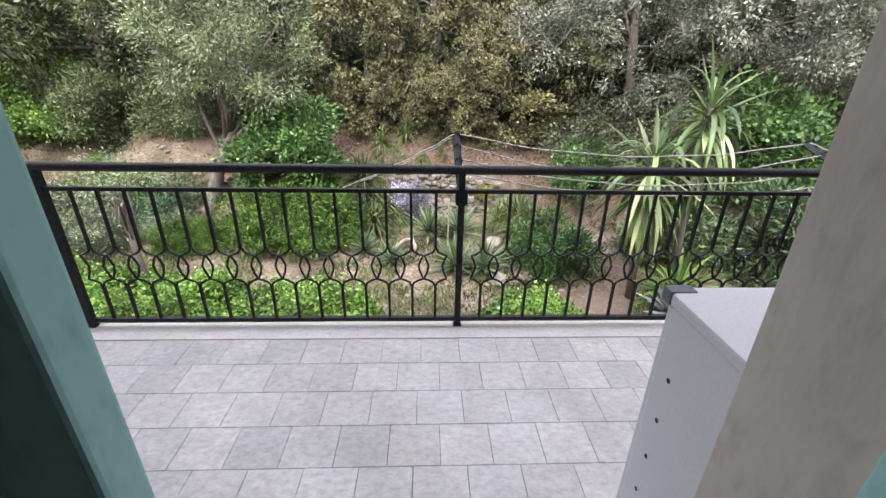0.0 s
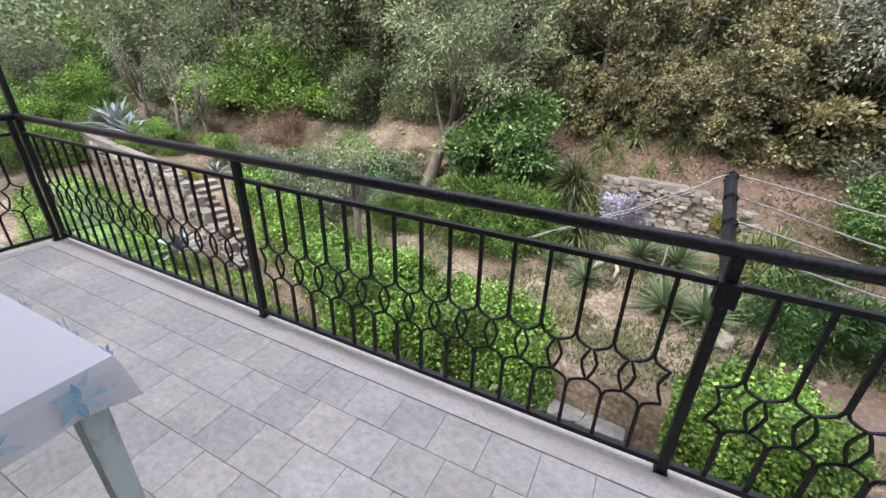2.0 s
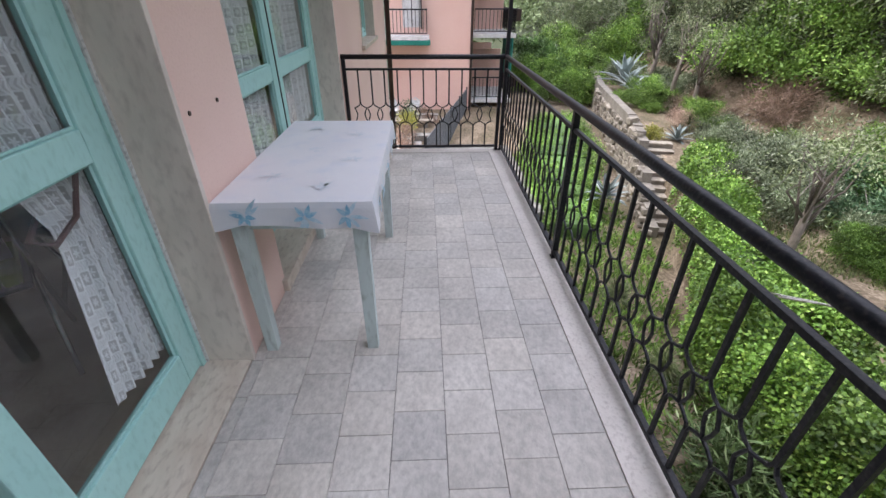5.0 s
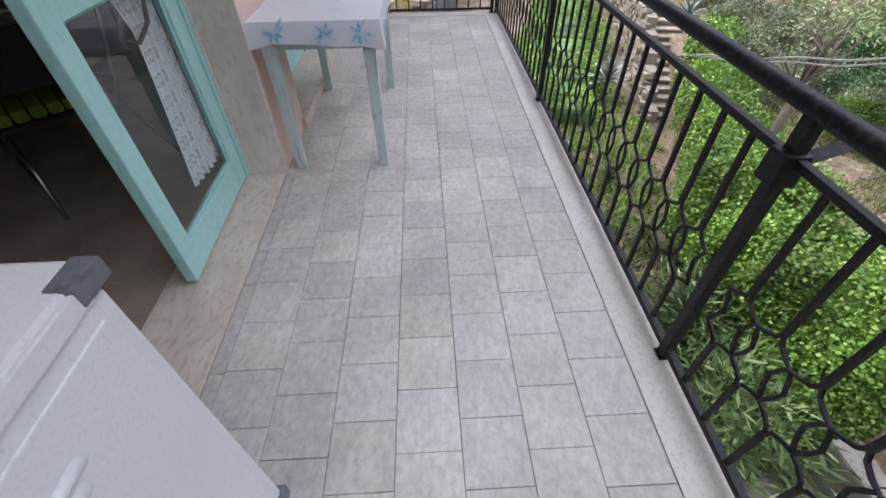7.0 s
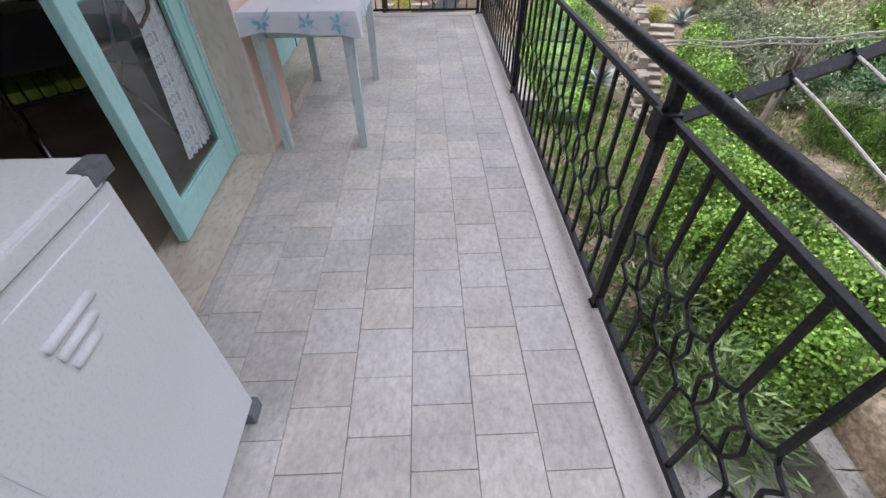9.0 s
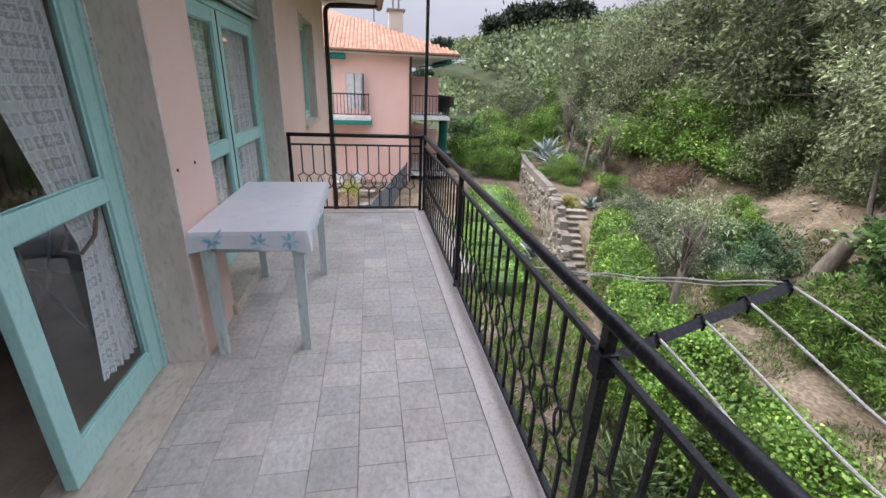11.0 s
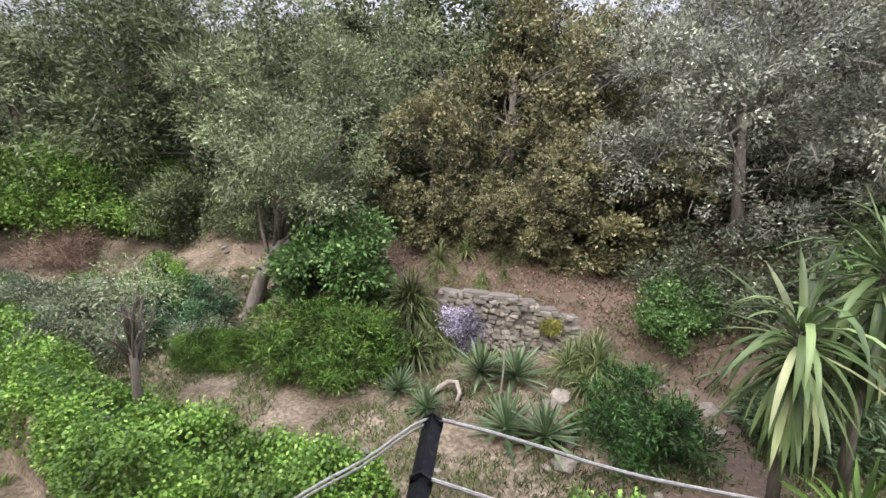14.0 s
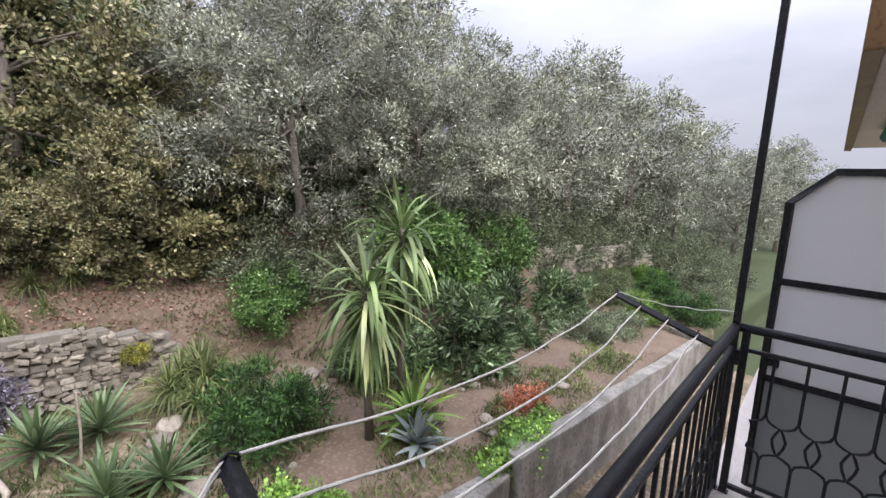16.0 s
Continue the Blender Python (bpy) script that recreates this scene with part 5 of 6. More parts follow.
oleander = settle(bush("oleander_bush", "tall dark oleander bush with lance leaves", 16, (1.35, 1.1, 1.25), 260, 24, 0.10, 0.23, 0.048, OLEANDER, droop=0.1), 8.1, 7.4, 0, 1.05)
plant(oleander, 10.6, 7.7, 130, 1.0)
plant(oleander, 6.7, 8.6, 220, 0.85)
plant(oleander, 13.3, 7.4, 40, 0.9)
dry = settle(bush("dry_bush", "tangle of dry brown twigs", 17, (0.95, 0.8, 0.7), 160, 26, 0.16, 0.22, 0.012, DRY), -12.9, 12.9, 0, 1.25)
plant(dry, -16.6, 12.3, 50, 0.6, label="dry brown tuft on the bank")
lav = settle(bush("lavender", "pale purple flowering creeper on the stones", 18, (0.36, 0.20, 0.52), 150, 34, 0.06, 0.05, 0.022, LAVENDER, "plant", droop=0.6), 0.5, 10.36, 0, 1.25, -2.4)
yel = settle(bush("yellow_flowers", "low cushion of yellow flowers", 19, (0.45, 0.35, 0.22), 70, 30, 0.07, 0.05, 0.03, YELLOW, "plant"), -11.9, 8.0, 0, 1.0, -2.45)
plant(yel, 2.45, 10.55, 60, 0.75, -1.9, label="yellow-green weeds on the stone wall")
orange = settle(bush("succulent_patch", "patch of orange succulents", 20, (0.85, 0.36, 0.13), 150, 18, 0.06, 0.075, 0.03, ORANGE, "plant", droop=-0.4), 8.0, 5.45, -6, 1.0, ground_z(8.0, 5.45) + 0.02)
bamboo = settle(bush("lance_leaf_plant", "pale green lance-leaved plant under the balcony", 21, (0.9, 0.55, 0.55), 120, 18, 0.16, 0.23, 0.035, BAMBOO, "plant", droop=0.1), -0.3, 4.5, 0, 1.1, -4.1)
plant(bamboo, -1.8, 4.6, 120, 1.0, -4.1)
plant(bamboo, 1.6, 4.55, 60, 0.7, -4.1)


# ivy hedges: one long, one round, one on the lower ground
def ivy_bank(name, label, spine, wide, top, foot, seed, dense=520):
    """A clipped bank of ivy along spine points (x, y)."""
    rng = np.random.default_rng(seed)
    g = thing(name, (spine[0][0], spine[0][1], foot), label, "hedge")
    org = np.array((spine[0][0], spine[0][1], foot))
    ats, ways, faces = [], [], []
    core = bmesh.new()
    for (x0, y0, w0, t0), (x1, y1, w1, t1) in zip(spine, spine[1:]):
        d = np.array((x1 - x0, y1 - y0, 0.0))
        ln = np.linalg.norm(d)
        d /= ln
        s = np.array((-d[1], d[0], 0.0))
        n = int(ln * dense)
        u = rng.uniform(0, 1, n)
        a = rng.uniform(0.0, math.pi, n)
        wv = (w0 + (w1 - w0) * u)
        hv = (t0 + (t1 - t0) * u) - foot
        lump = 1 + 0.10 * np.sin(u * ln * 2.3 + seed) + 0.08 * np.sin(u * ln * 5.1 + a * 3) + 0.07 * rng.normal(size=n)
        c, q = np.cos(a), np.sin(a)
        lat = np.sign(c) * np.abs(c) ** 0.55 * wv / 2 * lump
        hz = q ** 0.62 * hv * lump
        p = np.array((x0, y0, 0.0)) + d * (u * ln)[:, None] + s * lat[:, None]
        p[:, 2] = foot + hz
        ats.append(p)
        nrm = s * c[:, None]
        nrm[:, 2] = q + 0.15
        faces.append(nrm + np.array((0, 0, 0.3)))
        ways.append(nrm + rng.normal(size=(n, 3)) * 0.75 + np.array((0, 0, -0.25)))
        for k in range(3):
            uu = (k + 0.5) / 3
            m = Matrix.Translation((x0 + d[0] * ln * uu - org[0], y0 + d[1] * ln * uu - org[1], 0)) @ pose(0, 0, 0, 0, 0, math.degrees(math.atan2(d[1], d[0])))
            w, h = w0 + (w1 - w0) * uu, t0 + (t1 - t0) * uu - foot
            box(-ln / 6 - 0.05, ln / 6 + 0.05, -w * 0.36, w * 0.36, -0.1, h * 0.80, 0.12, core, m)
    at = np.concatenate(ats) - org
    ob = new("ivy_leaves", leaf_mesh("ivy_leaves", at, np.concatenate(ways), 0.062, 0.054, rng, IVY, np.concatenate(faces)))
    ob.parent = g
    part("inner_growth", core, LAUREL, g, "dark inner growth of the hedge")


ivy_bank("ivy_hedge", "long clipped bright green ivy hedge", [(0.25, 5.75, 0.7, -3.0), (-0.3, 5.75, 1.25, -2.5), (-2.4, 5.85, 1.5, -2.42), (-4.4, 6.15, 1.5, -2.42)], 1.3, -2.4, -4.1, 31, 7800)
ivy_bank("ivy_hedge", "clipped ivy hedge beside the garden steps", [(-4.3, 6.3, 1.2, -2.5), (-6.5, 7.15, 1.1, -2.35), (-8.5, 7.95, 1.1, -2.2), (-9.9, 8.5, 0.95, -2.1)], 1.2, -2.2, -3.7, 32, 4400)
ivy_bank("ivy_bush", "rounded bright ivy bush at the terrace edge", [(1.75, 5.65, 0.7, -2.9), (2.3, 5.6, 1.3, -2.45), (3.1, 5.55, 1.35, -2.45), (3.8, 5.5, 0.8, -2.9)], 1.3, -2.4, -4.1, 33, 7800)
ivy_bank("ivy_mound", "mound of pale ivy on the lower ground", [(-8.3, 4.6, 1.2, -3.6), (-10.5, 4.9, 2.0, -3.2), (-13.5, 5.7, 2.6, -2.9), (-17.5, 6.6, 1.8, -2.9)], 2.0, -3.0, -4.0, 34, 2200)
ivy_bank("trailing_ivy", "ivy trailing over the concrete wall", [(5.7, 4.85, 0.5, -2.75), (6.8, 4.7, 0.75, -2.45), (7.9, 4.75, 0.55, -2.6)], 0.6, -2.5, -3.3, 35, 1300)


# rosettes
def rosette(name, label, seed, n, length, width, droop, material, category="plant", height=0.0, spread=(15, 85), trunk=0.0):
    rnd = random.Random(seed)
    g = thing(name, (0, 0, 0), label, category)
    straps = []
    for i in range(n):
        el = radians(90 - (spread[0] + (spread[1] - spread[0]) * ((i + 0.5) / n) ** 0.8 + rnd.uniform(-6, 6)))
        az = i * 2.39996 + rnd.uniform(-0.2, 0.2)
        way = (math.cos(az) * math.cos(el), math.sin(az) * math.cos(el), math.sin(el))
        straps.append(((0.03 * way[0], 0.03 * way[1], height + 0.12 * (1 - i / n)), way, length * rnd.uniform(0.75, 1.1), width * rnd.uniform(0.8, 1.1), droop * rnd.uniform(0.25, 1.7)))
    ob = new("leaves", strap_mesh("leaves", straps, material))
    ob.parent = g
    if trunk:
        part("trunk", tube([(0, 0, -0.15), (0.03, 0.02, height * 0.5), (0, 0, height + 0.1)], [trunk * 1.3, trunk, trunk * 0.9], 9), BARK, g, "ringed grey trunk", True)
    return g


aloe = rosette("aloe", "spiky grey-green aloe rosette", 41, 54, 0.62, 0.062, 0.25, ALOE, height=0.12, spread=(5, 95))
settle(aloe, 0.98, 9.2, 0, 1.15, -2.62)
for x, y, r, s in ((1.70, 9.2, 50, 1.2), (1.52, 7.62, 110, 1.1), (2.15, 7.55, 20, 1.1), (-0.5, 8.4, 80, 0.8), (0.12, 7.95, 150, 0.75)):
    plant(aloe, x, y, r, s, ground_z(x, y) - 0.02)
agave = rosette("agave", "pale blue-green agave rosette", 42, 22, 0.60, 0.13, 0.35, AGAVE, height=0.06, spread=(10, 88))
settle(agave, 5.3, 5.8, 0, 1.05, ground_z(5.3, 5.8))
plant(agave, -20.0, 10.4, 40, 2.3, -2.25, label="large pale blue agave on the upper terrace")
plant(agave, -18.6, 10.2, 90, 1.6, -2.3, label="large pale blue agave on the upper terrace")
plant(agave, -11.9, 8.9, 10, 0.9, label="pale blue agave at the head of the steps")
plant(agave, -9.6, 5.9, 60, 1.2, -3.6, label="grey-green agave by the lower path")



def yucca_tree(label, seed, n, height, stretch_of_stem):
    """Stiff sword leaves set along the upper stem: the young ones stand, the old ones break over and hang."""
    rnd = random.Random(seed)
    g = thing("yucca", (0, 0, 0), label, "tree")
    straps = []
    for i in range(n):
        u = (i + 0.5) / n
        az = i * 2.39996 + rnd.uniform(-0.5, 0.5)
        el = radians(80 - 165 * u ** 0.7 + rnd.uniform(-16, 16))
        way = (math.cos(az) * math.cos(el), math.sin(az) * math.cos(el), math.sin(el))
        bent = rnd.choice((0.3, 0.8, 1.6, 2.6, 3.4)) if u < 0.7 else rnd.uniform(1.2, 2.6)
        straps.append(((0.05 * way[0], 0.05 * way[1], height - stretch_of_stem * u), way, rnd.uniform(0.9, 1.4), rnd.uniform(0.075, 0.105), bent))
    ob = new("leaves", strap_mesh("leaves", straps, YUCCA))
    ob.parent = g
    part("trunk", tube([(0.12, 0, -0.15), (0.04, 0.03, height * 0.5), (0, 0, height)], [0.085, 0.06, 0.05], 9), BARK, g, "ringed grey trunk", True)
    return g


yucca = yucca_tree("tall yucca with long striped sword leaves", 43, 120, 2.75, 0.75)
settle(yucca, 4.85, 6.65, 0, 1.0, ground_z(4.85, 6.65))
tall_yucca = yucca_tree("taller yucca with long striped sword leaves", 47, 110, 3.55, 0.85)
settle(tall_yucca, 5.75, 6.85, 0, 1.0, ground_z(5.75, 6.85))
low_yucca = rosette("low_yucca", "low stemless yucca with dark sword leaves", 44, 44, 0.85, 0.075, 0.7, BRIGHT, height=0.15, spread=(8, 90))
settle(low_yucca, 5.6, 6.25, 0, 1.15, ground_z(5.75, 6.4))
clump = rosette("strap_leaf_clump", "clump of thin drooping strap leaves", 45, 90, 0.52, 0.024, 1.5, GRASS, height=0.25, spread=(0, 100))
settle(clump, -0.9, 9.9, 0, 1.3, ground_z(-0.9, 9.9))
rnd = random.Random(46)
for x, y, s in ((-0.5, 10.4, 2.1), (-1.1, 10.3, 2.2), (-0.3, 9.7, 1.9), (-0.6, 10.8, 2.2), (0.0, 10.3, 1.9), (0.6, 11.6, 0.9), (1.1, 11.5, 0.8), (-0.2, 11.9, 0.9), (3.4, 9.6, 2.0), (3.0, 9.3, 1.8), (3.7, 9.2, 1.8), (-8.9, 8.7, 1.0), (-9.5, 8.9, 0.9), (-8.2, 8.9, 0.9), (-3.4, 4.7, 1.1), (-5.4, 4.9, 1.2), (7.0, 5.4, 0.8), (11.5, 5.0, 0.8)):
    for k in range(3):
        plant(clump, x + 0.35 * rnd.uniform(-1, 1), y + 0.35 * rnd.uniform(-1, 1), rnd.uniform(0, 360), s * rnd.uniform(0.5, 0.8))

tuft = settle(bush("small_shrub", "small green shrub on the bank", 22, (1.1, 0.95, 0.8), 90, 36, 0.16, 0.13, 0.055, BRIGHT), -14.0, 10.8, 0, 0.6)
sucker = settle(bush("olive_shrub", "low bushy olive regrowth at the foot of the trees", 23, (1.7, 1.3, 1.35), 170, 44, 0.17, 0.13, 0.042, GREY_OLIVE, droop=0.2), 5.9, 11.9)
dark_sucker = settle(bush("olive_shrub", "low dark olive regrowth at the foot of the trees, shade in its leaf colour", 24, (1.7, 1.3, 1.35), 190, 60, 0.15, 0.115, 0.038, OLIVE_DARK, droop=0.2), -6.2, 13.2)
brown_scrub = settle(bush("oak_scrub", "low yellowing oak scrub at the foot of the trees", 25, (1.7, 1.2, 1.2), 280, 34, 0.10, 0.125, 0.065, OAK), 0.4, 13.3)
for src, x, y, s in ((sucker, 7.6, 11.0, 1.1), (sucker, 9.6, 10.4, 1.0), (sucker, 12.0, 10.4, 1.1), (sucker, 15.5, 9.9, 1.1), (sucker, 18.5, 9.4, 1.0), (sucker, 21.5, 8.9, 1.0), (sucker, 25.5, 8.0, 1.2), (sucker, 30.0, 7.0, 1.2),
                     (dark_sucker, -8.6, 13.6, 1.1), (dark_sucker, -3.9, 12.9, 1.0), (dark_sucker, -11.4, 14.6, 1.2), (dark_sucker, -14.0, 14.6, 1.1), (dark_sucker, -18.0, 14.0, 1.2), (dark_sucker, -21.5, 15.2, 1.3),
                     (brown_scrub, 2.3, 13.2, 1.0), (brown_scrub, 3.9, 13.0, 1.0), (brown_scrub, -1.5, 13.5, 0.9),
                     (rosem, 17.2, 4.3, 0.8), (sucker, 19.6, 4.4, 0.6), (sucker, 23.0, 5.0, 0.8), (dark_sucker, 17.0, 7.0, 0.7), (sucker, 26.0, 5.0, 0.9), (sage, 14.0, 5.6, 0.7), (sage, 12.6, 6.2, 0.8)):
    plant(src, x, y, x * 53 % 360, s)
rnd = random.Random(48)
for _ in range(40):
    x = rnd.uniform(-21, -6.2)
    y = edge_y(x) + rnd.uniform(1.0, 3.0)
    src, lb = rnd.choice(((sage, "silvery green shrub on the bank"), (clump, "drooping strap leaves on the bank"), (clump, "drooping strap leaves on the bank"), (tuft, "small green shrub on the bank"), (tuft, "small green shrub on the bank"), (dry, "dry brown twigs on the bank")))
    plant(src, x, y, rnd.uniform(0, 360), rnd.uniform(0.28, 0.6) * (1.6 if src is clump else 1.0), label=lb)
for x, y, s in ((-22, 11.5, 1.1), (-24.5, 9.5, 1.2), (-26, 13, 1.4), (-23, 14.5, 1.3), (-29, 12, 1.5), (-28, 8, 1.3), (-31, 16, 1.6), (-20.5, 12.8, 0.9), (-33, 11, 1.6), (-25, 6.8, 1.0)):
    plant(rnd.choice((laurel, bright, sage)), x, y, rnd.uniform(0, 360), s, label="shrub in the wild valley edge")

for src, x, y, s in ((laurel, -6.7, 10.4, 0.62), (sage, -8.3, 9.6, 1.15), (bright, -7.9, 11.4, 0.5), (heath, -4.7, 8.8, 0.5), (sage, -9.6, 10.4, 0.95), (tuft, -6.9, 9.2, 0.5), (tuft, -9.0, 11.6, 0.7), (bright, -10.4, 11.0, 0.45), (sage, -5.6, 9.6, 0.7)):
    plant(src, x, y, x * 71 % 360, s)
for x, y, s in ((0.3, 12.3, 1.0), (1.2, 12.2, 1.0), (-0.4, 12.0, 1.2), (1.8, 12.4, 0.9), (-7.6, 9.1, 1.2), (-8.8, 9.2, 1.2), (-6.2, 9.3, 0.9), (-9.4, 9.6, 1.1)):
    plant(clump, x, y, x * 91 % 360, s)

log = thing("curved_log", (0.38, 8.5, -2.68), "curved bleached root lying in the garden", "log")
part("root", tube([(-0.45, -0.15, 0.0), (-0.2, 0.05, 0.10), (0.02, 0.22, 0.22), (0.2, 0.10, 0.30), (0.28, -0.10, 0.20), (0.22, -0.28, 0.03)], [0.05, 0.055, 0.05, 0.045, 0.04, 0.03], 8), DRIFT, log, smooth=True)
stick = thing("garden_stake", (1.4, 8.75, ground_z(1.4, 8.75)), "dry flower stalk standing among the aloes", "stake")
part("stalk", tube([(0, 0, -0.1), (0.03, 0, 0.5), (0.02, 0.02, 1.1)], 0.018, 6), DRIFT, stick)


def rocks():
    rnd = random.Random(51)
    meshes = []
    for k in range(4):
        b = bmesh.new()
        bmesh.ops.create_icosphere(b, subdivisions=2, radius=0.5)
        for v in b.verts:
            v.co *= 1 + 0.45 * noise.noise(v.co * 2 + Vector((k * 7, 0, 0)))
            v.co.z *= 0.6
        meshes.append(mesh_of("rock", b, FIELDSTONE))
    spots = [(2.35, 8.6), (2.55, 8.9), (2.4, 7.2), (4.9, 9.0), (5.3, 9.2), (5.7, 9.3), (6.6, 5.2), (6.9, 5.6), (-4.9, 10.3), (-4.5, 10.6), (-4.2, 10.2), (9.2, 5.2), (-5.0, 6.6)]
    for _ in range(70):
        spots.append((rnd.uniform(-14, -4), rnd.uniform(10.5, 13.5)))
    for _ in range(60):
        spots.append((rnd.uniform(-4, 11), rnd.uniform(6.0, 11.0)))
    for i, (x, y) in enumerate(spots):
        s = rnd.uniform(0.22, 0.42) if i < 13 else rnd.uniform(0.06, 0.24)
        ob = tagged(new("rock", rnd.choice(meshes)), "rough brownish field stone in the soil", "rock", "garden rocks")
        ob.matrix_basis = pose(x, y, ground_z(x, y) + s * 0.12, rnd.uniform(-15, 15), rnd.uniform(-15, 15), rnd.uniform(0, 360)) @ Matrix.Scale(s, 4)


rocks()


def scatter(name, label, seed, n, area, size, material, up, kind_category):
    """Small growth or litter strewn over the ground; area(rng) gives a place."""
    rng = np.random.default_rng(seed)
    at, way = [], []
    while len(at) < n:
        x, y, k = area(rng)
        z = ground_z(x, y)
        for _ in range(k):
            px, py = x + rng.normal() * 0.07, y + rng.normal() * 0.07
            at.append((px, py, z - 0.01))
            way.append((rng.normal() * 0.6, rng.normal() * 0.6, up))
    me = leaf_mesh(name, np.array(at), np.array(way), size[0], size[1], rng, material)
    tagged(new(name, me), label, kind_category, kind="stuff")


def terrace_area(rng):
    while True:
        x, y = rng.uniform(-9.5, 13), rng.uniform(4.6, 11.5)
        if y > edge_y(x) + 0.25 and noise.noise((x * 0.7, y * 0.7, 9)) > -0.12:
            return x, y, 9


def bank_area(rng):
    while True:
        x = rng.uniform(-24, 22)
        y = edge_y(x) + rng.uniform(2.5, 13)
        if not (-15 < x < -4.2 and 9.6 < y < 14.0 and rng.uniform() > 0.35):
            return x, y, 5


def low_area(rng):
    while True:
        x, y = rng.uniform(-14, 6), rng.uniform(2.2, 6.5)
        if y < edge_y(x) - 0.2 and not (-0.4 < x < 3.0 and y > 3.2):
            return x, y, 10


def slope_area(rng):
    return rng.uniform(-3.5, 9), rng.uniform(10.6, 14.5), 1


scatter("garden_weeds", "short weeds and grass on the sandy soil", 61, 62000, terrace_area, (0.13, 0.020), GRASS, 1.0, "grass")
scatter("bank_weeds", "weeds over the bank under the trees", 62, 26000, bank_area, (0.16, 0.026), GRASS, 0.9, "grass")
scatter("lower_weeds", "weeds on the ground below the balcony", 63, 22000, low_area, (0.20, 0.035), BRIGHT, 0.9, "grass")
scatter("leaf_litter", "reddish fallen leaves on the slope", 64, 26000, slope_area, (0.07, 0.05), LITTER, 0.15, "leaves")


def undergrowth(name, seed, n, x0, x1, y0, y1, material, label):
    """Tangled scrub under the trees, its dark greens standing in for the shade there."""
    rng = np.random.default_rng(seed)
    c = np.column_stack((rng.uniform(x0, x1, n), rng.uniform(y0, y1, n), np.zeros(n)))
    c[:, 2] = [ground_z(x, y) + rng.uniform(0.1, 2.1) for x, y, _ in c]
    per = 26
    at = c.repeat(per, 0) + rng.normal(size=(n * per, 3)) * 0.34
    me = leaf_mesh(name, at, rng.normal(size=(n * per, 3)) + np.array((0, -0.4, 0.3)), 0.20, 0.085, rng, material)
    tagged(new(name, me), label, "undergrowth", kind="stuff")


undergrowth("undergrowth", 71, 1200, -26, -3, 13.8, 21, OAK_GREEN, "dark scrub under the olive trees, shade in its leaf colour")
undergrowth("undergrowth", 72, 900, -3, 12, 12.9, 19, OAK_GREEN, "dark scrub under the oak trees, shade in its leaf colour")
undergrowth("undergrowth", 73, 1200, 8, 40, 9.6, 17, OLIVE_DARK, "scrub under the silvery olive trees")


def far_grove():
    """The wooded hillside: small crowns of large leaf clumps."""
    rng = np.random.default_rng(81)
    ats, ways, near = [], [], []
    count = 0
    while count < 1900:
        x = rng.uniform(-190, 75)
        y = rng.uniform(12 if x > -34 else 1, 125)
        if -24 < x < 26 and y < 22 or x > 25 and y < 14 or -32 < x < -16 and y < 12:
            continue
        z = ground_z(x, y)
        dist = math.hypot(x, y)
        r = rng.uniform(1.7, 2.9) * (1 + dist / 250)
        n = 240 if dist < 62 else 60
        near += [dist < 62] * n
        d = unit(rng.normal(size=(n, 3)))
        d[:, 2] = np.abs(d[:, 2]) * 1.0 - 0.15
        ats.append(np.array((x, y, z + r * 0.75)) + d * r * rng.uniform(0.75, 1.1, n)[:, None])
        ways.append(d + rng.normal(size=(n, 3)) * 0.7)
        count += 1
    at, way = np.concatenate(ats), np.concatenate(ways)
    near = np.array(near)
    for pick, ln, wd in ((near, 0.36, 0.20), (~near, 0.85, 0.55)):
        me = leaf_mesh("far_grove", at[pick], way[pick], ln, wd, rng, FAR)
        tagged(new("far_grove", me), "olive groves covering the distant hillside", "woods", kind="stuff")


far_grove()

pine = make_tree("umbrella_pine", "dark umbrella pine on the hilltop", 82, 8.0, (5.2, 5.0, 2.1), 110, 20, 0.9, 1.1, 0.5, PINE, r0=0.3, low=0.95)
settle(pine, -120, 42)
for x, y, s in ((-112, 45, 1.0), (-127, 36, 0.95), (-134, 46, 1.1), (-108, 52, 0.9), (-140, 24, 0.8), (-148, 20, 0.9), (-150, 8, 0.8)):
    plant(pine, x, y, x * 7, s)


# ---- neighbouring house ----
NX, NY, NZ0, NZ1 = -20.0, 3.0, -4.3, 2.72


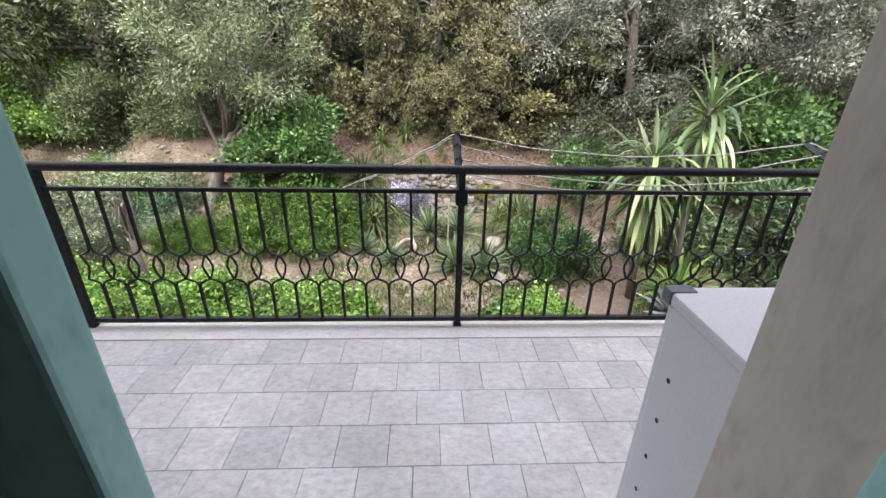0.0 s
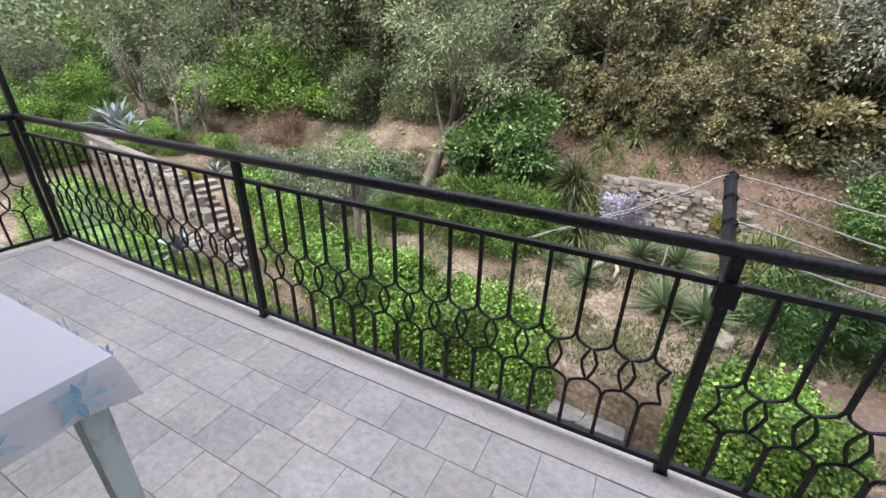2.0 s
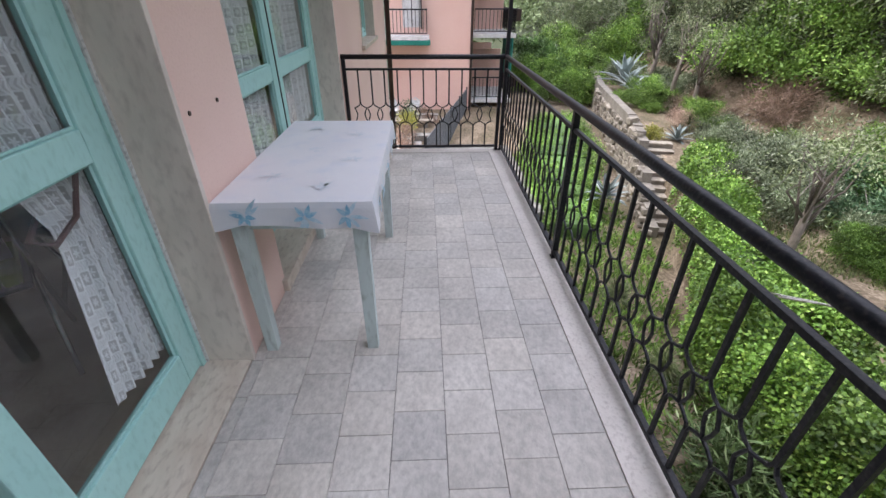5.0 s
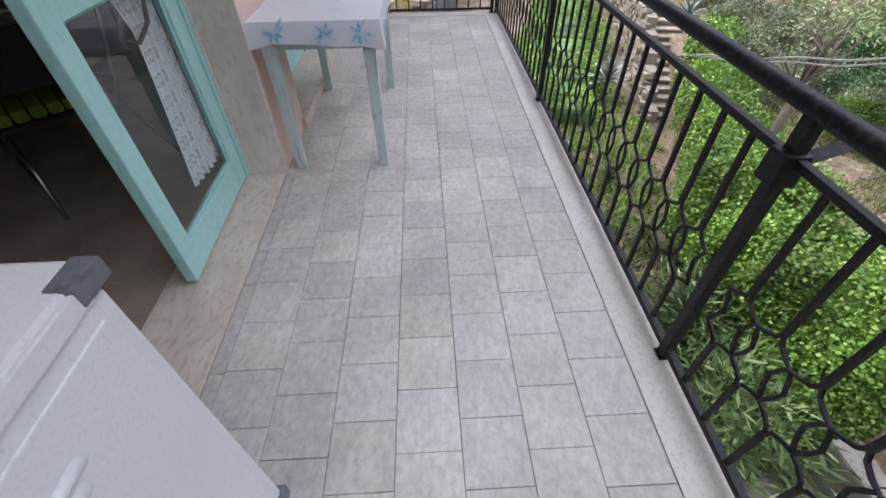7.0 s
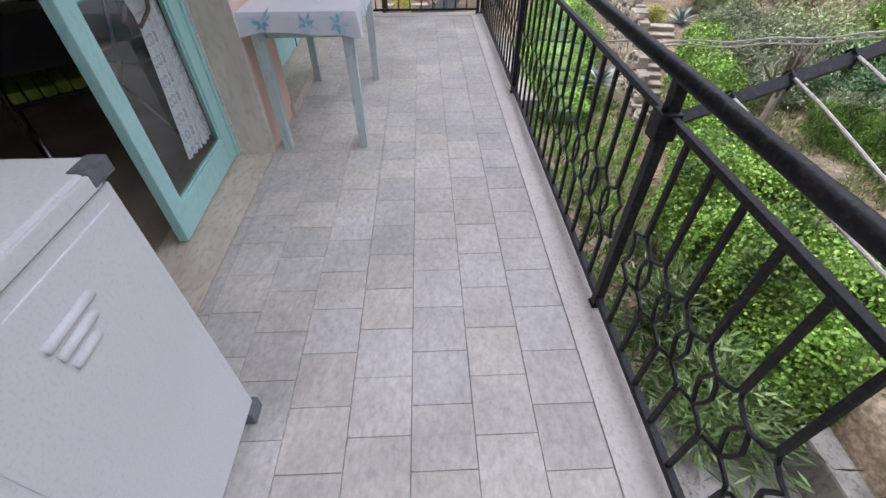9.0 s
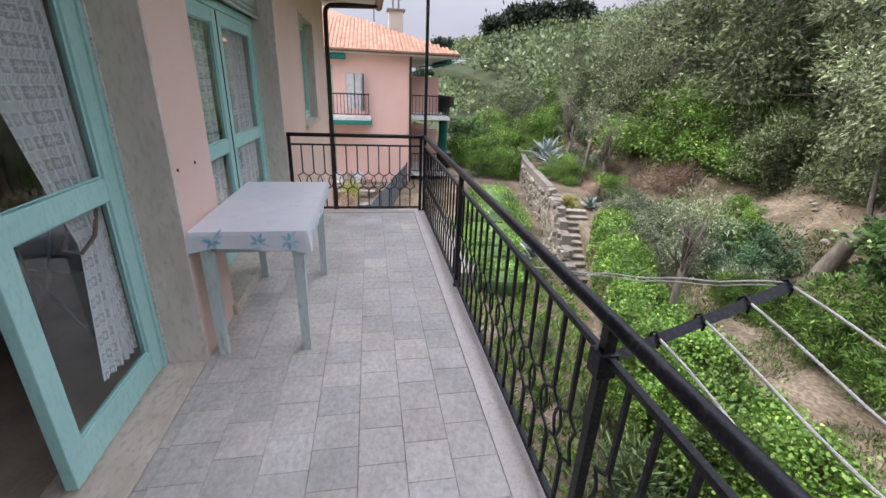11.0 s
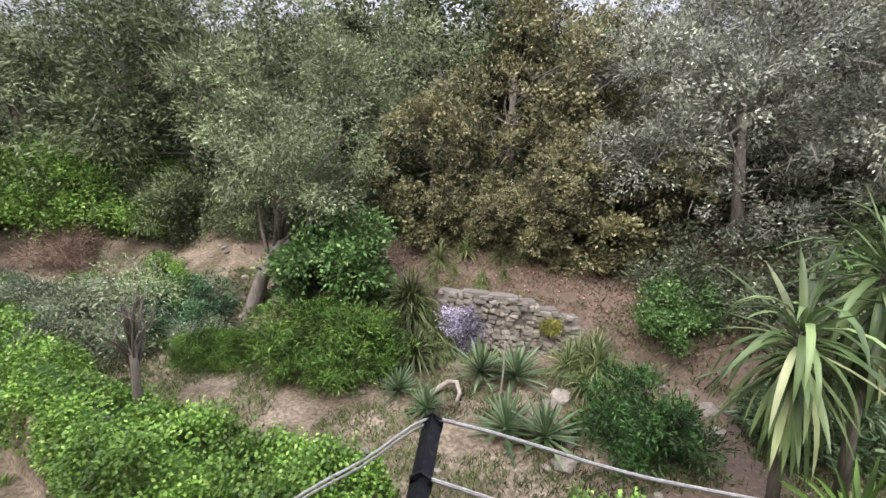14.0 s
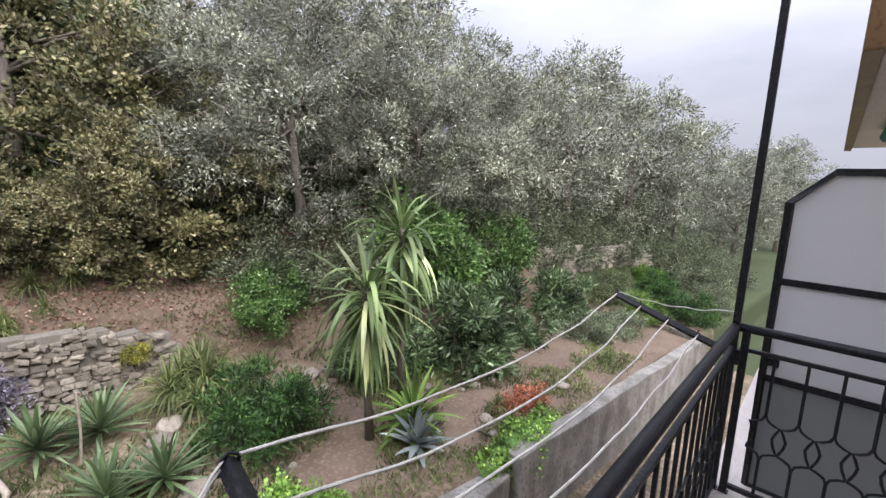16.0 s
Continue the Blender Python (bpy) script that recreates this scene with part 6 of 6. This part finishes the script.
def neighbour():
    g = thing("neighbour_house", (NX, NY, NZ0), "pink neighbouring house with terracotta roof and balconies", "house")
    h = NZ1 - NZ0
    part("wall", box(-14, 0, -13, 0, 0, h, 0.01), PINK_FAR, g, "salmon pink plastered wall")
    part("eave", box(-14.6, 0.55, -13.5, 2.15, h - 0.02, h + 0.12, 0.02), WHITE, g, "white painted eave")
    part("gutter", tube([(-14.6, 2.2, h + 0.10), (0.62, 2.2, h + 0.10), (0.62, -13.5, h + 0.10)], 0.06, 8), COPPER, g)
    roof = bmesh.new()
    lo = [(-14.6, -13.5), (0.6, -13.5), (0.6, 2.2), (-14.6, 2.2)]
    base = [roof.verts.new((x, y, h + 0.13)) for x, y in lo]
    r0, r1 = roof.verts.new((-7.0, -8.5, h + 2.75)), roof.verts.new((-7.0, -4.5, h + 2.75))
    roof.faces.new((base[0], base[1], r0))
    roof.faces.new((base[1], base[2], r1, r0))
    roof.faces.new((base[2], base[3], r1))
    roof.faces.new((base[3], base[0], r0, r1))
    roof.faces.new(base[::-1])
    rf = part("roof", roof, ROOF, g, "hipped terracotta tile roof")
    # courses of barrel tiles on the two slopes that face the balcony
    half = bmesh.new()
    ring = [[half.verts.new((-0.02 + 0.5 * k, 0.088 * math.cos(a), 0.042 * math.sin(a))) for a in np.linspace(0, math.pi, 6)] for k in (0, 1)]
    for i in range(5):
        half.faces.new((ring[0][i], ring[0][i + 1], ring[1][i + 1], ring[1][i]))
    half.faces.new(ring[0])
    tile = mesh_of("roof_tile", half, ROOF)
    pitch = math.degrees(math.atan2(2.62, 7.6))
    for j in range(34):
        yy = 2.1 - 0.19 * j
        for i in range(13):
            u = i * 0.46
            x = 0.6 - u * math.cos(radians(pitch))
            if yy > 2.2 - (6.7 / 7.6) * (0.6 - x) - 0.05:
                continue
            z = h + 0.15 + u * math.sin(radians(pitch))
            ob = new("roof_tile", tile)
            ob.parent = rf
            ob.matrix_basis = Matrix.Translation((x, yy, z)) @ pose(0, 0, 0, 0, 0, 180) @ pose(0, 0, 0, 0, -pitch, 0)
    ch = part("chimney", box(-3.75, -2.95, -0.95, -0.2, h + 0.9, h + 2.3, 0.02), SOFFIT, g, "grey-topped plastered chimney")
    part("chimney_cap", box(-3.85, -2.85, -1.05, -0.1, h + 2.3, h + 2.38, 0.01), CONCRETE, ch)
    for s in (-0.3, 0.3):
        part("cowl_leg", tube([(-3.35, -0.57 + s * 0.5, h + 2.36), (-3.35, -0.57 + s * 0.5, h + 2.95)], 0.05, 6), CONCRETE, ch)
    part("cowl", tube([(-3.35, -0.9, h + 2.95), (-3.35, -0.24, h + 2.95)], 0.10, 8), CONCRETE, ch)
    part("antenna", tube([(-4.5, -1.7, h + 1.2), (-4.5, -1.7, h + 4.4)], 0.03, 6), IRON, g, "thin television antenna")
    part("antenna_bar", tube([(-4.5, -2.3, h + 4.3), (-4.5, -1.4, h + 4.4)], 0.025, 5), IRON, g)

    def shutter_window(y, z0, z1, w):
        win = part("window", box(-0.05, 0.012, y - w / 2, y + w / 2, z0, z1, 0.004), SHADE_GLASS, g, "dark window behind open shutters")
        part("frame", tube([(0.02, y - w / 2, z0), (0.02, y + w / 2, z0), (0.02, y + w / 2, z1), (0.02, y - w / 2, z1), (0.02, y - w / 2, z0)], 0.035, 4), WHITE, win)
        part("shutter", box(0.03, 0.07, y - w / 2 + 0.02, y - 0.02, z0, z1, 0.006), WHITE, win, "white louvred shutter")
        part("shutter", box(0.035, 0.075, y + 0.02, y + w / 2 - 0.03, z0, z1, 0.006), WHITE, win, "white louvred shutter")
        part("shutter_edge", box(0.08, 0.40, y + w / 2 + 0.02, y + w / 2 + 0.07, z0 - 0.05, z1, 0.006), BLACK, win, "dark shutter seen on edge")
        return win

    def rails(a, b, z, par):
        d = Vector((b[0] - a[0], b[1] - a[1], 0))
        part("handrail", tube([(a[0], a[1], z + 1.0), (b[0], b[1], z + 1.0)], 0.03, 6), IRON, par)
        part("foot_rail", tube([(a[0], a[1], z + 0.1), (b[0], b[1], z + 0.1)], 0.02, 6), IRON, par)
        n = max(2, int(d.length / 0.16))
        for i in range(n + 1):
            p = Vector((a[0], a[1], 0)) + d * (i / n)
            part("bar", tube([(p.x, p.y, z + 0.1), (p.x, p.y, z + 1.0)], 0.013, 4), IRON, par)

    f = -NZ0
    shutter_window(-2.75, f + 0.25, f + 1.85, 0.75)
    part("green_door", box(-0.05, 0.02, -4.6, -3.75, f - 0.05, f + 2.2, 0.004), MINT, g, "pale green door shutter")
    part("green_door", box(-0.05, 0.02, -4.6, -3.75, f - 3.0, f - 0.8, 0.004), MINT, g, "pale green door shutter of the ground floor")
    bal = part("balcony", box(0.0, 0.95, -5.4, -2.0, f - 0.22, f - 0.05, 0.01), WHITE, g, "white balcony slab on the end wall")
    rails((0.9, -5.3), (0.9, -2.1), f - 0.05, bal)
    rails((0.9, -2.1), (0.05, -2.1), f - 0.05, bal)
    part("awning_box", box(0.05, 0.98, -5.4, -1.95, f - 0.42, f - 0.24, 0.03), GREEN_CLOTH, bal, "green rolled awning")
    part("awning_roll", tube([(0.4, -5.4, f + 2.55), (0.4, -3.1, f + 2.55)], 0.13, 8), GREEN_CLOTH, g, "green rolled awning under the eave")
    part("downpipe", tube([(0.06, -0.06, 0), (0.06, -0.06, h)], 0.06, 8), PIPE, g)
    # balconies on the garden side
    for lev, z in (("upper", f), ("lower", f - 2.9)):
        b2 = part("balcony", box(-12.0, -0.4, 0.0, 2.05, z - 0.22, z - 0.05, 0.01), WHITE, g, "white balcony slab facing the garden")
        rails((-0.45, 2.0), (-11.5, 2.0), z - 0.05, b2)
        rails((-0.45, 0.1), (-0.45, 2.0), z - 0.05, b2)
        for k in range(3):
            x = -1.4 - 3.2 * k
            dr = part("door", box(x - 1.2, x, -0.05, 0.02, z, z + 2.15, 0.004), SHADE_GLASS, g, "dark glazed balcony door")
            part("shutter", box(x, x + 0.5, 0.02, 0.06, z, z + 2.15, 0.004), WHITE, dr, "white shutter")
        for x in (-3.9, -7.6):
            part("divider", box(x - 0.03, x + 0.03, 0.02, 1.95, z - 0.05, z + 1.9, 0.004), PINK_FAR, b2, "pink balcony divider")
        for k in range(5):
            x = -1.2 - 1.5 * k
            part("flower_box", box(x - 0.45, x + 0.45, 2.05, 2.30, z + 0.45, z + 0.95, 0.02), PIPE, b2, "dark brown flower box on the railing")
    cloth = part("hanging_awning", box(-3.2, -0.5, 1.92, 1.97, f - 2.0, f - 0.24, 0.006), GREEN_CLOTH, g, "teal cloth awning hanging below the balcony")
    part("awning_roll", tube([(-6.0, 1.9, h - 0.15), (-0.3, 1.9, h - 0.15)], 0.14, 8), GREEN_CLOTH, g, "green rolled awning under the eave")
    part("awning_arm", tube([(-0.5, 0.2, h - 0.5), (-0.5, 1.9, h - 0.15)], 0.03, 5), IRON, g)


neighbour()

# yard between the houses
solid("yard", box(-20, XL - 0.1, -6.0, 0.6, -4.3, -3.55, 0.02), CURB, "paved yard between the two houses", "yard", "structure")
solid("yard_path", box(-19.9, XL - 0.6, 0.65, 4.0, -4.3, -3.62, 0.02), CONCRETE, "narrow concrete path beside the fence", "path", "structure")


def mesh_fence():
    g = thing("garden_fence", (-19.6, 2.75, -3.6), "dark green mesh fence beside the yard", "fence", -13.5)
    for i in range(5):
        part("post", tube([(2.1 * i, 0, 0), (2.1 * i, 0, 1.35)], 0.03, 6), IRON, g)
        if i < 4:
            bm = bmesh.new()
            for k in range(22):
                tube([(2.1 * i + 0.1 * k, 0, 0.05), (2.1 * i + 0.1 * k, 0, 1.28)], 0.014, 4, bm)
            for k in range(14):
                tube([(2.1 * i, 0, 0.05 + 0.094 * k), (2.1 * i + 2.1, 0, 0.05 + 0.094 * k)], 0.014, 4, bm)
            part("mesh_panel", bm, GREY_PLASTIC, g, "dark mesh panel")


mesh_fence()
for i, x in enumerate((-13.2, -15.0, -16.8)):
    pl = thing("planter_box", (x, 0.1, -3.55), "grey concrete planter with dry shrubs", "planter", group="yard planters")
    part("trough", box(-0.75, 0.75, -0.22, 0.22, 0, 0.42, 0.02), CONCRETE, pl)
    rng = np.random.default_rng(90 + i)
    me, _ = crown("shrub", rng, (0.7, 0.28, 0.45), 60, 22, 0.09, 0.10, 0.03, (DRY, YELLOW, SAGE)[i], hollow=0.4)
    me.transform(Matrix.Translation((0, 0, 0.75)))
    ob = new("shrub", me)
    ob.parent = pl


def garden_chair(x, y, turn):
    g = thing("garden_chair", (x, y, -3.55), "white plastic garden chair in the yard", "chair", turn, "white garden chairs")
    part("seat", box(-0.25, 0.25, -0.24, 0.24, 0.40, 0.44, 0.012), WHITE, g)
    bm = bmesh.new()
    tube([(-0.24, 0.24, 0.42), (-0.20, 0.30, 0.80), (0, 0.33, 0.92), (0.20, 0.30, 0.80), (0.24, 0.24, 0.42)], 0.03, 6, bm)
    box(-0.20, 0.20, 0.255, 0.28, 0.46, 0.82, 0.01, bm)
    part("backrest", bm, WHITE, g)
    for sx in (-1, 1):
        part("armrest", tube([(sx * 0.26, 0.24, 0.64), (sx * 0.27, -0.18, 0.64), (sx * 0.26, -0.22, 0.42)], 0.022, 6), WHITE, g)
        for sy in (-1, 1):
            part("leg", tube([(sx * 0.22, sy * 0.20, 0.41), (sx * 0.26, sy * 0.25, 0)], 0.022, 6), WHITE, g)


garden_chair(-18.9, -0.75, 100)
garden_chair(-18.9, 0.25, 80)


def yard_wall():
    """A low rendered wall with a coping, a weathered plank bench in front and a concrete ledge nearer the house."""
    w = thing("yard_wall", (-18.0, -2.2, -3.55), "low pale rendered wall in the yard", "wall")
    part("wall", box(-0.12, 0.12, -3.4, 3.5, 0, 0.40, 0.015), CURB, w)
    part("coping", box(-0.16, 0.16, -3.45, 3.55, 0.40, 0.45, 0.01), CONCRETE, w)
    b = thing("plank_bench", (-17.1, -0.4, -3.55), "weathered brown plank bench in the yard", "bench")
    for k in range(3):
        part("plank", box(-0.19 + 0.13 * k, -0.07 + 0.13 * k, -1.5, 1.5, 0.38, 0.42, 0.006), DRIFT, b)
    for y in (-1.2, 1.2):
        part("support", box(-0.17, 0.17, y - 0.06, y + 0.06, 0, 0.38, 0.008), CONCRETE, b)
    k = thing("concrete_ledge", (-15.6, -0.5, -3.55), "long low concrete ledge in the yard", "ledge")
    part("ledge", box(-0.22, 0.22, -1.6, 1.6, 0, 0.22, 0.02), CONCRETE, k)


yard_wall()
for x, y, k in ((-18.45, 0.55, 0.55), (-18.4, -1.6, 0.5), (-17.55, 0.9, 0.45)):
    plant(dry, x, y, x * 90 % 360, k, -3.55, label="reddish dry shrub beside the yard wall")

# ---- balcony tiles ----
TP, TJ = 0.204, 0.0018
ROWS_Y = (-0.145, 0.055, 0.255, 0.455, 0.655, 0.855, 1.055, 1.252, 1.457)
PHASE = (0.060, 0.050, 0.150, 0.048, 0.152, 0.055, 0.160, 0.068)


def tile_mesh(w, d):
    b = box(-w / 2, w / 2, -d / 2, d / 2, -0.011, 0.0)
    bmesh.ops.bevel(b, geom=[e for e in b.edges if all(v.co.z > -0.001 for v in e.verts)], offset=0.0014, segments=1, affect="EDGES")
    return mesh_of("tile", b, TILE)


def lay_tiles():
    made = {}
    rnd = random.Random(7)
    x_min, x_max = BX0 + 0.112, BX1
    for y0, y1, ph in zip(ROWS_Y, ROWS_Y[1:], PHASE):
        a = max(y0, 0.004)
        k = math.floor((x_min - ph) / TP)
        while True:
            x0, x1 = max(x_min, ph + k * TP), min(x_max, ph + (k + 1) * TP)
            k += 1
            if x0 >= x_max:
                break
            if x1 - x0 < 0.02:
                continue
            key = (round(x1 - x0 - TJ, 4), round(y1 - a - TJ, 4))
            if key not in made:
                made[key] = tile_mesh(*key)
            ob = new("tile", made[key])
            ob.parent = slab
            ob.location = ((x0 + x1) / 2, (a + y1) / 2, rnd.uniform(-0.0006, 0.0006))


lay_tiles()
